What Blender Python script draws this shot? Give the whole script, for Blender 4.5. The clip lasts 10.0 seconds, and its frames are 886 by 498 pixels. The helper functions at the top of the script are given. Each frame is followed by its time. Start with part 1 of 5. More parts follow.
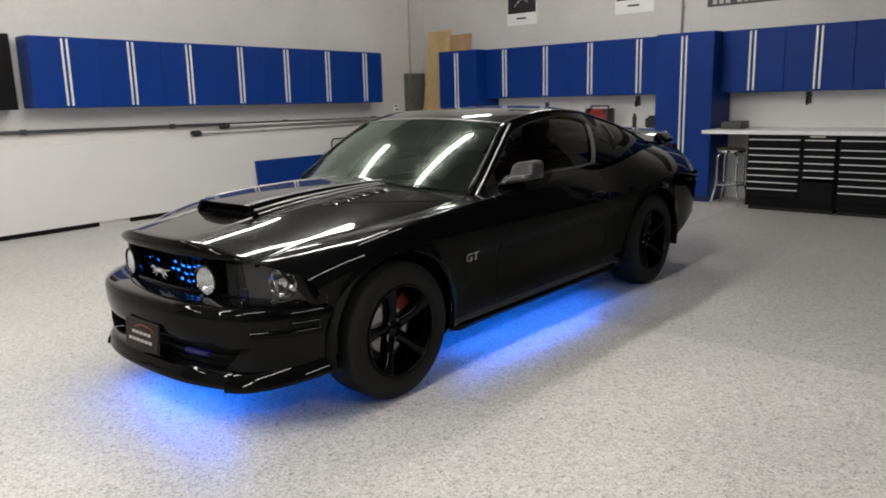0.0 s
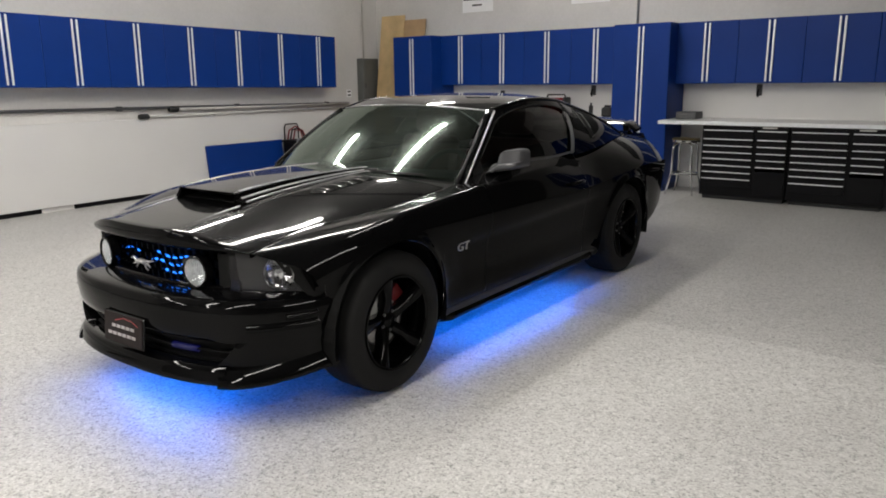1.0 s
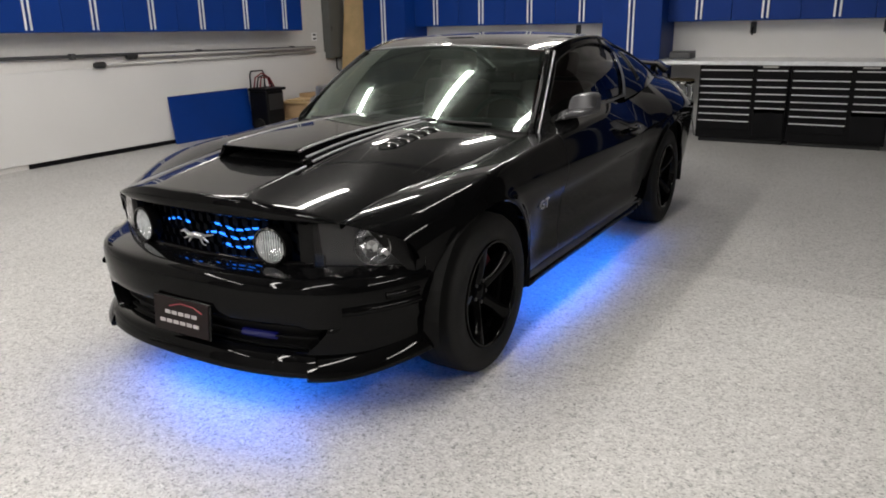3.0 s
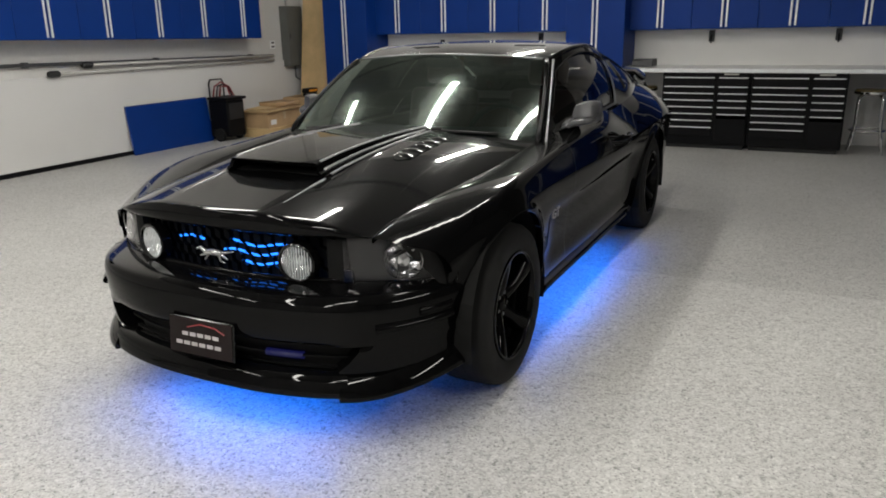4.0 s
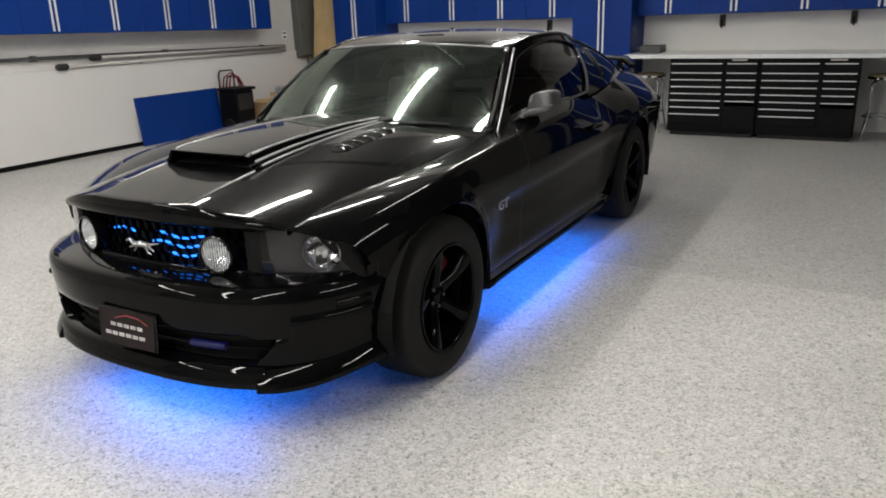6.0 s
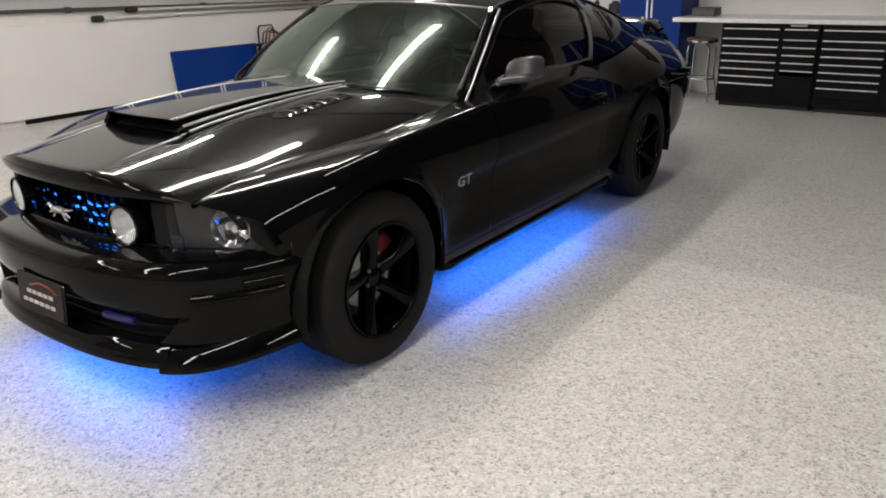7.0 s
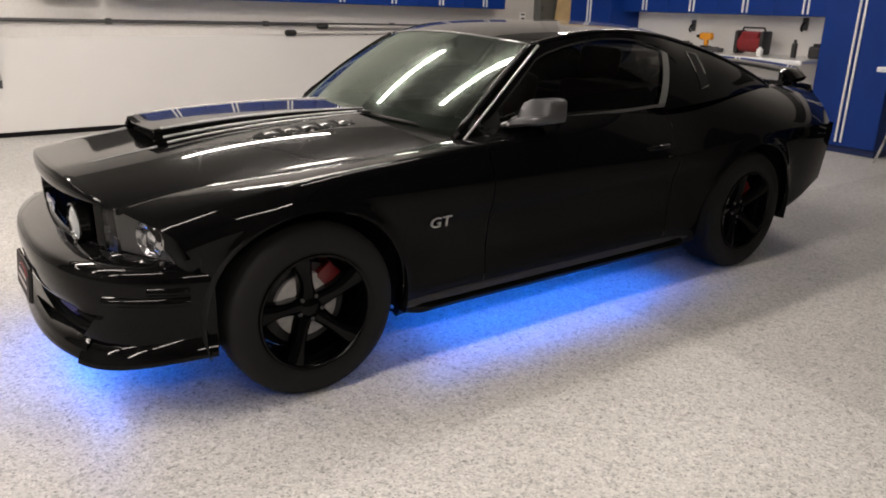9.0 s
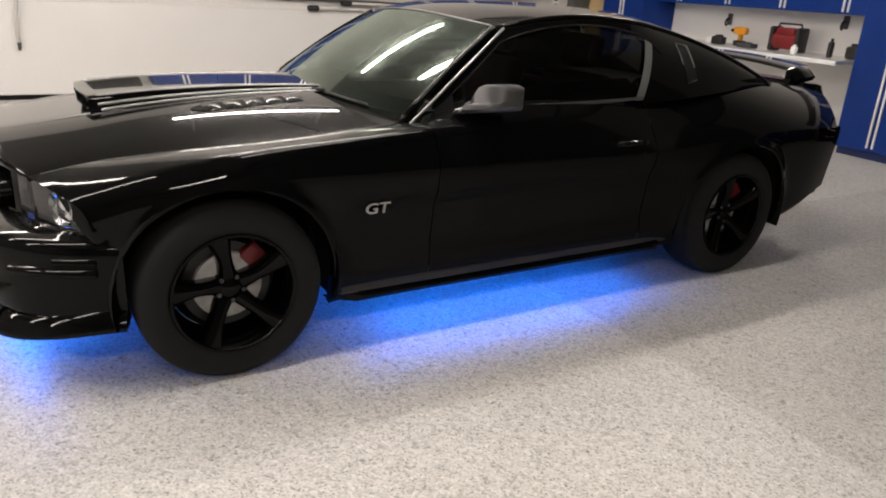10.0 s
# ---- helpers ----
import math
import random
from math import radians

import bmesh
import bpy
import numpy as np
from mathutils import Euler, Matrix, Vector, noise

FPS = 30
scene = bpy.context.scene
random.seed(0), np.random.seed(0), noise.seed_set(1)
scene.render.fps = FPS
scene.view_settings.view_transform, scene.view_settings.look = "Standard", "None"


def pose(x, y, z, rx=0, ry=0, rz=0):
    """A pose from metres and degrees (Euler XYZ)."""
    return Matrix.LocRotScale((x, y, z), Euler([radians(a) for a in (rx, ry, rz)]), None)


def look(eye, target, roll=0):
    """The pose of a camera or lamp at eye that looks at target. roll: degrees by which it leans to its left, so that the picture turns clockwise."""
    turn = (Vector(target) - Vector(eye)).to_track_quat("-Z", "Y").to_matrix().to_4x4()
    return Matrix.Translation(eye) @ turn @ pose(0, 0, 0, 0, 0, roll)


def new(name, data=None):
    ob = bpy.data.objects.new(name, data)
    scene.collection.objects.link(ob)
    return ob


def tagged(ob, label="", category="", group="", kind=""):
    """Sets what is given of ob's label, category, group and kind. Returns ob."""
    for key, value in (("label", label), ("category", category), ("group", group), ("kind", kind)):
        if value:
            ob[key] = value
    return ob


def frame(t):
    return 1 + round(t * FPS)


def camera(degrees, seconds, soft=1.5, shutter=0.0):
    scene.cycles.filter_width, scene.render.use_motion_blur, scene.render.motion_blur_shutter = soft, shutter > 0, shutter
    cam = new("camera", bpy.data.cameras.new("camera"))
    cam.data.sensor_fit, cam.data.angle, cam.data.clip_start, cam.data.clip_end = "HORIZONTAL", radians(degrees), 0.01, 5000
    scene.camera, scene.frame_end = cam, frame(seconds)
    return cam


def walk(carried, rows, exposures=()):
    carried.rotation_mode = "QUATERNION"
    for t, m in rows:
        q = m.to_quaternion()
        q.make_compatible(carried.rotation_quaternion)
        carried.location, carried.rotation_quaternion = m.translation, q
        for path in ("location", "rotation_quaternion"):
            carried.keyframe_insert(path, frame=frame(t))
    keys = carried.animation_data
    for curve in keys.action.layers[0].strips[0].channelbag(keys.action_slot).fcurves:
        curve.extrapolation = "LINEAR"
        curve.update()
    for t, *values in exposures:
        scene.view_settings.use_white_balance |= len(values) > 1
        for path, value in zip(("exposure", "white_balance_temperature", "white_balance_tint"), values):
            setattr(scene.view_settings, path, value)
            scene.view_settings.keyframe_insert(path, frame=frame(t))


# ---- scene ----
cam = camera(62.1, 10.0, soft=1.8, shutter=0.3)
PATH = [
    (0, (3.333, -3.782, 1.461), (2.038, -2.315, 1.05), -1.7),
    (0.5, (3.186, -3.893, 1.472), (1.999, -2.339, 1.054), -1.4),
    (1, (3.068, -3.904, 1.462), (1.909, -2.337, 1.014), -0.7),
    (1.5, (2.894, -3.83, 1.453), (1.724, -2.269, 1.01), -2.2),
    (2, (2.665, -3.839, 1.436), (1.507, -2.279, 0.963), -0.6),
    (2.5, (2.427, -3.937, 1.445), (1.371, -2.329, 0.899), -2.2),
    (2.7, (2.36, -3.938, 1.435), (1.328, -2.325, 0.857), -1.4),
    (3.8, (1.983, -3.988, 1.448), (1.085, -2.297, 0.868), -2.4),
    (4, (1.947, -4.04, 1.448), (1.08, -2.332, 0.874), -1.2),
    (4.5, (1.917, -4.05, 1.449), (1.121, -2.304, 0.887), -0.7),
    (5, (1.988, -4.035, 1.451), (1.178, -2.299, 0.875), -1.1),
    (5.2, (2.058, -4.004, 1.448), (1.211, -2.292, 0.856), -1.5),
    (6.3, (2.386, -3.685, 1.446), (1.367, -2.083, 0.818), -0.2),
    (6.5, (2.427, -3.564, 1.446), (1.331, -2.033, 0.772), 2.5),
    (7, (2.62, -3.344, 1.434), (1.523, -1.824, 0.737), -1.2),
    (7.5, (2.871, -3.167, 1.455), (1.604, -1.782, 0.763), -1.6),
    (8, (2.975, -2.959, 1.44), (1.64, -1.618, 0.792), 1.5),
    (8.5, (3.07, -2.704, 1.45), (1.664, -1.451, 0.777), 0.6),
    (9, (3.248, -2.456, 1.457), (1.706, -1.353, 0.819), 1.2),
    (9.5, (3.367, -2.258, 1.457), (1.799, -1.189, 0.825), 1.3),
    (10, (3.371, -2.021, 1.447), (1.776, -1.025, 0.766), 3.6),
]
walk(cam, [(t, look(eye, target, roll)) for t, eye, target, roll in PATH],
     exposures=[(0, 0.0, 6500, 10), (2.7, 0.0, 6500, 12), (4, -0.12, 6500, 8), (4.5, -0.12, 6550, 8), (5.2, -0.03, 6550, 8), (6.5, 0.08, 6500, 11), (7, 0.12, 6650, 12), (8, 0.10, 6850, 14), (8.5, 0.07, 7000, 15), (9, 0.12, 7000, 16), (9.5, 0.15, 7000, 16), (10, 0.24, 7000, 15)])

# ---- world and lights ----
CEIL = 5.2
world = bpy.data.worlds.new("world")
scene.world = world
world.use_nodes = True
world.node_tree.nodes["Background"].inputs[0].default_value = (0.5, 0.55, 0.6, 1)
world.node_tree.nodes["Background"].inputs[1].default_value = 0.05


# ---- materials ----
def mat(name, color, rough=0.5, metal=0.0, coat=0.0, vary=0.0, scale=4.0, fine=0.0, fine_scale=120.0, bump=0.0, bump_scale=60.0, spec=0.5):
    """A Principled material whose colour wanders at two scales, with a fine relief."""
    m = bpy.data.materials.new(name)
    m.use_nodes = True
    n, l = m.node_tree.nodes, m.node_tree.links
    p = n["Principled BSDF"]
    p.inputs["Base Color"].default_value = (*color, 1)
    p.inputs["Roughness"].default_value = rough
    p.inputs["Metallic"].default_value = metal
    p.inputs["Coat Weight"].default_value = coat
    p.inputs["Coat Roughness"].default_value = 0.03
    p.inputs["Specular IOR Level"].default_value = spec
    co = n.new("ShaderNodeTexCoord")
    if vary or fine:
        last = None
        for amount, sc, detail in ((vary, scale, 5), (fine, fine_scale, 2)):
            if not amount:
                continue
            t = n.new("ShaderNodeTexNoise")
            t.inputs["Scale"].default_value = sc
            t.inputs["Detail"].default_value = detail
            l.new(co.outputs["Object"], t.inputs["Vector"])
            r = n.new("ShaderNodeMapRange")
            r.inputs["From Min"].default_value, r.inputs["From Max"].default_value = 0.3, 0.7
            r.inputs["To Min"].default_value, r.inputs["To Max"].default_value = 1 - amount, 1 + amount
            l.new(t.outputs["Fac"], r.inputs["Value"])
            mix = n.new("ShaderNodeMix")
            mix.data_type, mix.blend_type = "RGBA", "MULTIPLY"
            mix.inputs["Factor"].default_value = 1
            if last is None:
                mix.inputs["A"].default_value = (*color, 1)
            else:
                l.new(last, mix.inputs["A"])
            l.new(r.outputs["Result"], mix.inputs["B"])
            last = mix.outputs["Result"]
        l.new(last, p.inputs["Base Color"])
        rr = n.new("ShaderNodeMapRange")
        rr.inputs["To Min"].default_value, rr.inputs["To Max"].default_value = rough * 0.8, min(1, rough * 1.25)
        l.new(t.outputs["Fac"], rr.inputs["Value"])
        l.new(rr.outputs["Result"], p.inputs["Roughness"])
    if bump:
        t = n.new("ShaderNodeTexNoise")
        t.inputs["Scale"].default_value = bump_scale
        t.inputs["Detail"].default_value = 4
        l.new(co.outputs["Object"], t.inputs["Vector"])
        b = n.new("ShaderNodeBump")
        b.inputs["Strength"].default_value = bump
        b.inputs["Distance"].default_value = 0.004
        l.new(t.outputs["Fac"], b.inputs["Height"])
        l.new(b.outputs["Normal"], p.inputs["Normal"])
    return m


def glow(name, color, strength):
    m = bpy.data.materials.new(name)
    m.use_nodes = True
    p = m.node_tree.nodes["Principled BSDF"]
    p.inputs["Base Color"].default_value = (0.02, 0.02, 0.02, 1)
    p.inputs["Emission Color"].default_value = (*color, 1)
    p.inputs["Emission Strength"].default_value = strength
    return m


def flake_floor(name="flake_epoxy", tone=1.0):
    """Epoxy floor strewn with grey, white and black paint flakes under a clear coat; tone darkens all flakes alike."""
    m = bpy.data.materials.new(name)
    m.use_nodes = True
    n, l = m.node_tree.nodes, m.node_tree.links
    p = n["Principled BSDF"]
    co = n.new("ShaderNodeTexCoord")
    cols = []
    for sc, stops in ((150, ((0.0, 0.11), (0.07, 0.38), (0.32, 0.54), (0.66, 0.63), (0.9, 0.75))),
                      (62, ((0.0, 0.27), (0.08, 0.45), (0.35, 0.54), (0.72, 0.61), (0.93, 0.70)))):
        v = n.new("ShaderNodeTexVoronoi")
        v.inputs["Scale"].default_value = sc
        l.new(co.outputs["Object"], v.inputs["Vector"])
        sep = n.new("ShaderNodeSeparateColor")
        l.new(v.outputs["Color"], sep.inputs["Color"])
        r = n.new("ShaderNodeValToRGB")
        r.color_ramp.interpolation = "CONSTANT"
        while len(r.color_ramp.elements) < len(stops):
            r.color_ramp.elements.new(0.5)
        for e, (pos, g) in zip(r.color_ramp.elements, stops):
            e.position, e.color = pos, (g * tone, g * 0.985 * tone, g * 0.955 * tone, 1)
        l.new(sep.outputs["Red"], r.inputs["Fac"])
        cols.append(r.outputs["Color"])
    mix = n.new("ShaderNodeMix")
    mix.data_type = "RGBA"
    mix.inputs["Factor"].default_value = 0.45
    l.new(cols[0], mix.inputs["A"])
    l.new(cols[1], mix.inputs["B"])
    big = n.new("ShaderNodeTexNoise")
    big.inputs["Scale"].default_value = 0.7
    big.inputs["Detail"].default_value = 6
    l.new(co.outputs["Object"], big.inputs["Vector"])
    mr = n.new("ShaderNodeMapRange")
    mr.inputs["From Min"].default_value, mr.inputs["From Max"].default_value = 0.3, 0.7
    mr.inputs["To Min"].default_value, mr.inputs["To Max"].default_value = 0.88, 1.06
    l.new(big.outputs["Fac"], mr.inputs["Value"])
    mul = n.new("ShaderNodeMix")
    mul.data_type, mul.blend_type = "RGBA", "MULTIPLY"
    mul.inputs["Factor"].default_value = 1
    l.new(mix.outputs["Result"], mul.inputs["A"])
    l.new(mr.outputs["Result"], mul.inputs["B"])
    l.new(mul.outputs["Result"], p.inputs["Base Color"])
    rr = n.new("ShaderNodeMapRange")
    rr.inputs["To Min"].default_value, rr.inputs["To Max"].default_value = 0.34, 0.52
    l.new(big.outputs["Fac"], rr.inputs["Value"])
    l.new(rr.outputs["Result"], p.inputs["Roughness"])
    b = n.new("ShaderNodeBump")
    b.inputs["Strength"].default_value = 0.25
    b.inputs["Distance"].default_value = 0.001
    l.new(mix.outputs["Result"], b.inputs["Height"])
    l.new(b.outputs["Normal"], p.inputs["Normal"])
    return m


M = {
    "floor": flake_floor("flake_epoxy", 0.95),
    # same flake, toned down for the shaded part of the floor
    "floor_shade": flake_floor("shade_toned_flake_epoxy", 0.81),
    "wall": mat("white_wall_paint", (0.64, 0.625, 0.605), 0.6, vary=0.05, scale=1.3, fine=0.03, fine_scale=30, bump=0.25, bump_scale=90),
    "panel": mat("white_wall_panel", (0.68, 0.67, 0.66), 0.42, vary=0.03, scale=0.9, bump=0.05, bump_scale=30),
    "splash": mat("white_splash_panel", (0.80, 0.79, 0.77), 0.4, vary=0.03, scale=2),
    "ceiling": mat("ceiling_paint", (0.16, 0.16, 0.155), 0.8, vary=0.08, scale=0.8, bump=0.2, bump_scale=40),
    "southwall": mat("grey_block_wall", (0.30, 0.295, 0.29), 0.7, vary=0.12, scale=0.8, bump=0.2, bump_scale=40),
    "pull": mat("bright_drawer_pull", (0.80, 0.81, 0.83), 0.35, vary=0.06, scale=20),
    "boxgrey": mat("grey_enamel_box", (0.10, 0.105, 0.10), 0.5, vary=0.1, scale=6),
    "tape": mat("packing_tape", (0.48, 0.36, 0.22), 0.3, vary=0.1, scale=20),
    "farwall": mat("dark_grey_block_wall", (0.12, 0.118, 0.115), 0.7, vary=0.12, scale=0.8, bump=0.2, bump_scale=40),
    "blue": mat("blue_powder_coat", (0.002, 0.031, 0.20), 0.42, spec=0.2, vary=0.08, scale=1.5, fine=0.05, fine_scale=200, bump=0.06, bump_scale=300),
    "bluein": mat("dark_blue_carcass", (0.004, 0.02, 0.11), 0.5, vary=0.1, scale=3),
    "alu": mat("brushed_aluminium", (0.86, 0.88, 0.90), 0.36, metal=0.4, vary=0.05, scale=20),
    "chrome": mat("chrome", (0.78, 0.79, 0.80), 0.1, metal=1.0, vary=0.04, scale=10),
    "black": mat("black_steel", (0.004, 0.004, 0.005), 0.5, spec=0.14, vary=0.2, scale=5),
    "blackplas": mat("black_plastic", (0.012, 0.012, 0.013), 0.5, vary=0.2, scale=9, bump=0.1, bump_scale=200),
    "rubber": mat("tyre_rubber", (0.011, 0.011, 0.011), 0.75, spec=0.22, vary=0.2, scale=12, bump=0.15, bump_scale=150),
    "steel": mat("steel_worktop", (0.72, 0.72, 0.70), 0.3, metal=0.6, vary=0.07, scale=3),
    "ply": mat("plywood", (0.60, 0.43, 0.22), 0.6, vary=0.18, scale=3, fine=0.08, fine_scale=60, bump=0.1),
    "card": mat("brown_cardboard", (0.46, 0.31, 0.17), 0.75, vary=0.15, scale=4, fine=0.06, fine_scale=80),
    "dgrey": mat("dark_grey_steel", (0.055, 0.056, 0.06), 0.5, vary=0.15, scale=4),
    "red": mat("red_enamel", (0.20, 0.008, 0.012), 0.35, vary=0.15, scale=6),
    "yellow": mat("yellow_plastic", (0.75, 0.30, 0.02), 0.4, vary=0.1, scale=6),
    "paper": mat("poster_paper", (0.88, 0.88, 0.88), 0.5, vary=0.04, scale=5),
    "ink": mat("poster_ink", (0.015, 0.015, 0.018), 0.4, vary=0.3, scale=8),
    "pipe": mat("grey_pipe", (0.50, 0.49, 0.47), 0.45, vary=0.08, scale=4),
    "seatpad": mat("stool_vinyl", (0.10, 0.075, 0.03), 0.5, vary=0.2, scale=8),
}


# ---- mesh helpers ----
def part(name, bm, material, parent=None, label="", smooth=False):
    """Link a bmesh as one mesh object under a thing or a part."""
    bmesh.ops.recalc_face_normals(bm, faces=bm.faces)
    me = bpy.data.meshes.new(name)
    if smooth:
        for f in bm.faces:
            f.smooth = True
    bm.to_mesh(me)
    bm.free()
    for m in material if isinstance(material, (list, tuple)) else [material]:
        me.materials.append(m)
    if smooth and not isinstance(smooth, bool):
        me.set_sharp_from_angle(angle=radians(smooth))
    ob = new(name, me)
    ob.parent = parent
    if label:
        tagged(ob, label)
    return ob


def thing(name, label, category, m=None, group="", kind=""):
    ob = new(name)
    ob.empty_display_size = 0.1
    if m is not None:
        ob.matrix_basis = m
    return tagged(ob, label, category, group, kind)


def bx(bm, x0, x1, y0, y1, z0, z1, bev=0.0, seg=1, m=None):
    """Add a box, its edges rounded by bev."""
    r = bmesh.ops.create_cube(bm, size=1, matrix=Matrix.Translation(((x0 + x1) / 2, (y0 + y1) / 2, (z0 + z1) / 2)) @ Matrix.Diagonal((abs(x1 - x0), abs(y1 - y0), abs(z1 - z0), 1)))
    vs = r["verts"]
    if bev:
        es = list({e for v in vs for e in v.link_edges})
        vs = list({v for f in bmesh.ops.bevel(bm, geom=es, offset=bev, segments=seg, affect="EDGES", profile=0.5)["faces"] for v in f.verts} | {v for v in vs if v.is_valid})
    if m is not None:
        bmesh.ops.transform(bm, matrix=m, verts=vs)
    return bm


def box(*a, **k):
    return bx(bmesh.new(), *a, **k)


def tube(bm, pts, r, seg=10, cap=True):
    """A round bar along points; r is one radius or one for each point."""
    pts = [Vector(p) for p in pts]
    rs = r if isinstance(r, (list, tuple)) else [r] * len(pts)
    rings, side = [], None
    for i, p in enumerate(pts):
        d = ((pts[min(i + 1, len(pts) - 1)] - p).normalized() + (p - pts[max(i - 1, 0)]).normalized()).normalized()
        if side is None:
            side = d.orthogonal().normalized()
        side = (side - d * side.dot(d)).normalized()
        up = d.cross(side)
        rings.append([bm.verts.new(p + (side * math.cos(a) + up * math.sin(a)) * rs[i]) for a in (2 * math.pi * k / seg for k in range(seg))])
    for a, b in zip(rings, rings[1:]):
        for k in range(seg):
            bm.faces.new((a[k], a[(k + 1) % seg], b[(k + 1) % seg], b[k]))
    if cap:
        bm.faces.new(rings[0][::-1])
        bm.faces.new(rings[-1])
    return bm


def lathe(bm, prof, seg=32, m=None, close=False):
    """Turn a profile of (radius, height) round the z axis."""
    rings = [[bm.verts.new((r * math.cos(2 * math.pi * k / seg), r * math.sin(2 * math.pi * k / seg), h)) for k in range(seg)] for r, h in prof]
    pairs = list(zip(rings, rings[1:])) + ([(rings[-1], rings[0])] if close else [])
    for a, b in pairs:
        for k in range(seg):
            bm.faces.new((a[k], a[(k + 1) % seg], b[(k + 1) % seg], b[k]))
    if m is not None:
        bmesh.ops.transform(bm, matrix=m, verts=[v for ring in rings for v in ring])
    return bm


def sheet(bm, rows, closed=False):
    """A skin over rows of points."""
    vs = [[bm.verts.new(p) for p in row] for row in rows]
    for a, b in zip(vs, vs[1:]):
        for k in range(len(a) - (0 if closed else 1)):
            j = (k + 1) % len(a)
            try:
                bm.faces.new((a[k], a[j], b[j], b[k]))
            except ValueError:
                pass
    return vs


# ---- the room ----
XL, XR, YB, YF = -5.72, 8.6, 6.12, -9.0
# from y = 0.3 on, shade beside the car is painted as darker flake
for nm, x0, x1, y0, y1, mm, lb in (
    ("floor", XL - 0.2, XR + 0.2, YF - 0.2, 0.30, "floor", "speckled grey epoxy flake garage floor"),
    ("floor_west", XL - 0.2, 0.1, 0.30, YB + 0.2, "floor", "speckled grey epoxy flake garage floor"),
    ("floor_shaded", 0.1, XR + 0.2, 0.30, YB + 0.2, "floor_shade", "speckled epoxy floor beside the car, toned darker for shade"),
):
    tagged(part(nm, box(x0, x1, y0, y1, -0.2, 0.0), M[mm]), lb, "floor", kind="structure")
for nm, a, mm, lb in (
    ("wall_west", (XL - 0.2, XL, YF - 0.2, YB + 0.2, 0, CEIL), "wall", "white painted garage wall behind the blue cabinets"),
    ("wall_north", (XL, 4.3, YB, YB + 0.2, 0, CEIL), "wall", "white painted back wall above the cabinets"),
    # unseen walls and ceiling, their greys set to shape reflections on the car
    ("wall_north_east", (4.3, XR, YB, YB + 0.2, 0, CEIL), "farwall", "plain dark grey unseen wall"),
    ("wall_east", (XR, XR + 0.2, YF - 0.2, YB + 0.2, 0, CEIL), "farwall", "plain dark grey unseen wall"),
    ("wall_south", (XL, XR, YF - 0.2, YF, 0, CEIL), "southwall", "plain grey unseen wall"),
    ("ceiling", (XL - 0.2, XR + 0.2, YF - 0.2, YB + 0.2, CEIL, CEIL + 0.2), "ceiling", "dark unseen garage ceiling"),
):
    tagged(part(nm, box(*a), M[mm]), lb, "ceiling" if nm == "ceiling" else "wall", kind="structure")

# lower white panelling of the west wall, its dark foot strip and the splash panels of the two nooks
tagged(part("trim_west_panel", box(XL + 0.001, XL + 0.03, YF + 0.01, YB - 0.06, 0.055, 1.02, bev=0.004), M["panel"]), "smooth white panelling on the lower wall", "wall panel", kind="structure")
for nm, y0, y1 in (("baseboard_1", YF + 0.01, 0.12), ("baseboard_2", 0.51, YB - 0.06)):
    tagged(part(nm, box(XL + 0.001, XL + 0.018, y0, y1, 0.0, 0.052, bev=0.003), M["black"]), "black strip at the foot of the wall", "baseboard", kind="structure")

# ---- ceiling lights ----
TUBE = glow("fluorescent_tube", (1.0, 0.965, 0.905), 61.0)
TUBE_WEST = glow("bare_fluorescent_tube", (1.0, 0.965, 0.905), 47.0)


LAMP_Z = 3.78


def tube_light(x, y, length, cover, tube_mat):
    t = thing("ceiling_light", "long white fluorescent batten hung on two rods", "ceiling light", pose(x, y, LAMP_Z), "ceiling lights")
    part("housing", box(-cover, cover, -length / 2, length / 2, 0.0, 0.04, bev=0.008), M["panel"], t)
    part("diffuser", box(-0.065, 0.065, -length / 2 + 0.02, length / 2 - 0.02, -0.06, -0.001, bev=0.02, seg=3), tube_mat, t, smooth=40)
    for s in (-1, 1):
        part("rod", tube(bmesh.new(), [(0, s * length * 0.38, 0.04), (0, s * length * 0.38, CEIL - LAMP_Z - 0.001)], 0.006, 6), M["pipe"], t, smooth=True)
    return t


# rows follow reflections; lamps at y = 3.9 are added to light the back
for x in (-3.0, -0.88, 1.05):
    for y, ln in ((-6.8, 2.3), (-4.05, 2.3), (-0.1, 1.8), (3.9, 1.5)):
        if y < 3 or x < 1:
            tube_light(x, y, 0.8 if y > 3 and x < -2 else ln, 0.03 if x < -2 else 0.075, TUBE_WEST if x < -2 else TUBE)
# added unseen lamp that brightens the right side of the room
tube_light(5.2, -2.6, 3.0, 0.075, TUBE)
for y in (0.35, 3.5):
    tagged(part("trim_joist", box(XL + 0.005, XR - 0.005, y - 0.03, y + 0.03, CEIL - 0.12, CEIL - 0.002), M["dgrey"]), "dark steel joist under the ceiling", "beam", kind="structure")


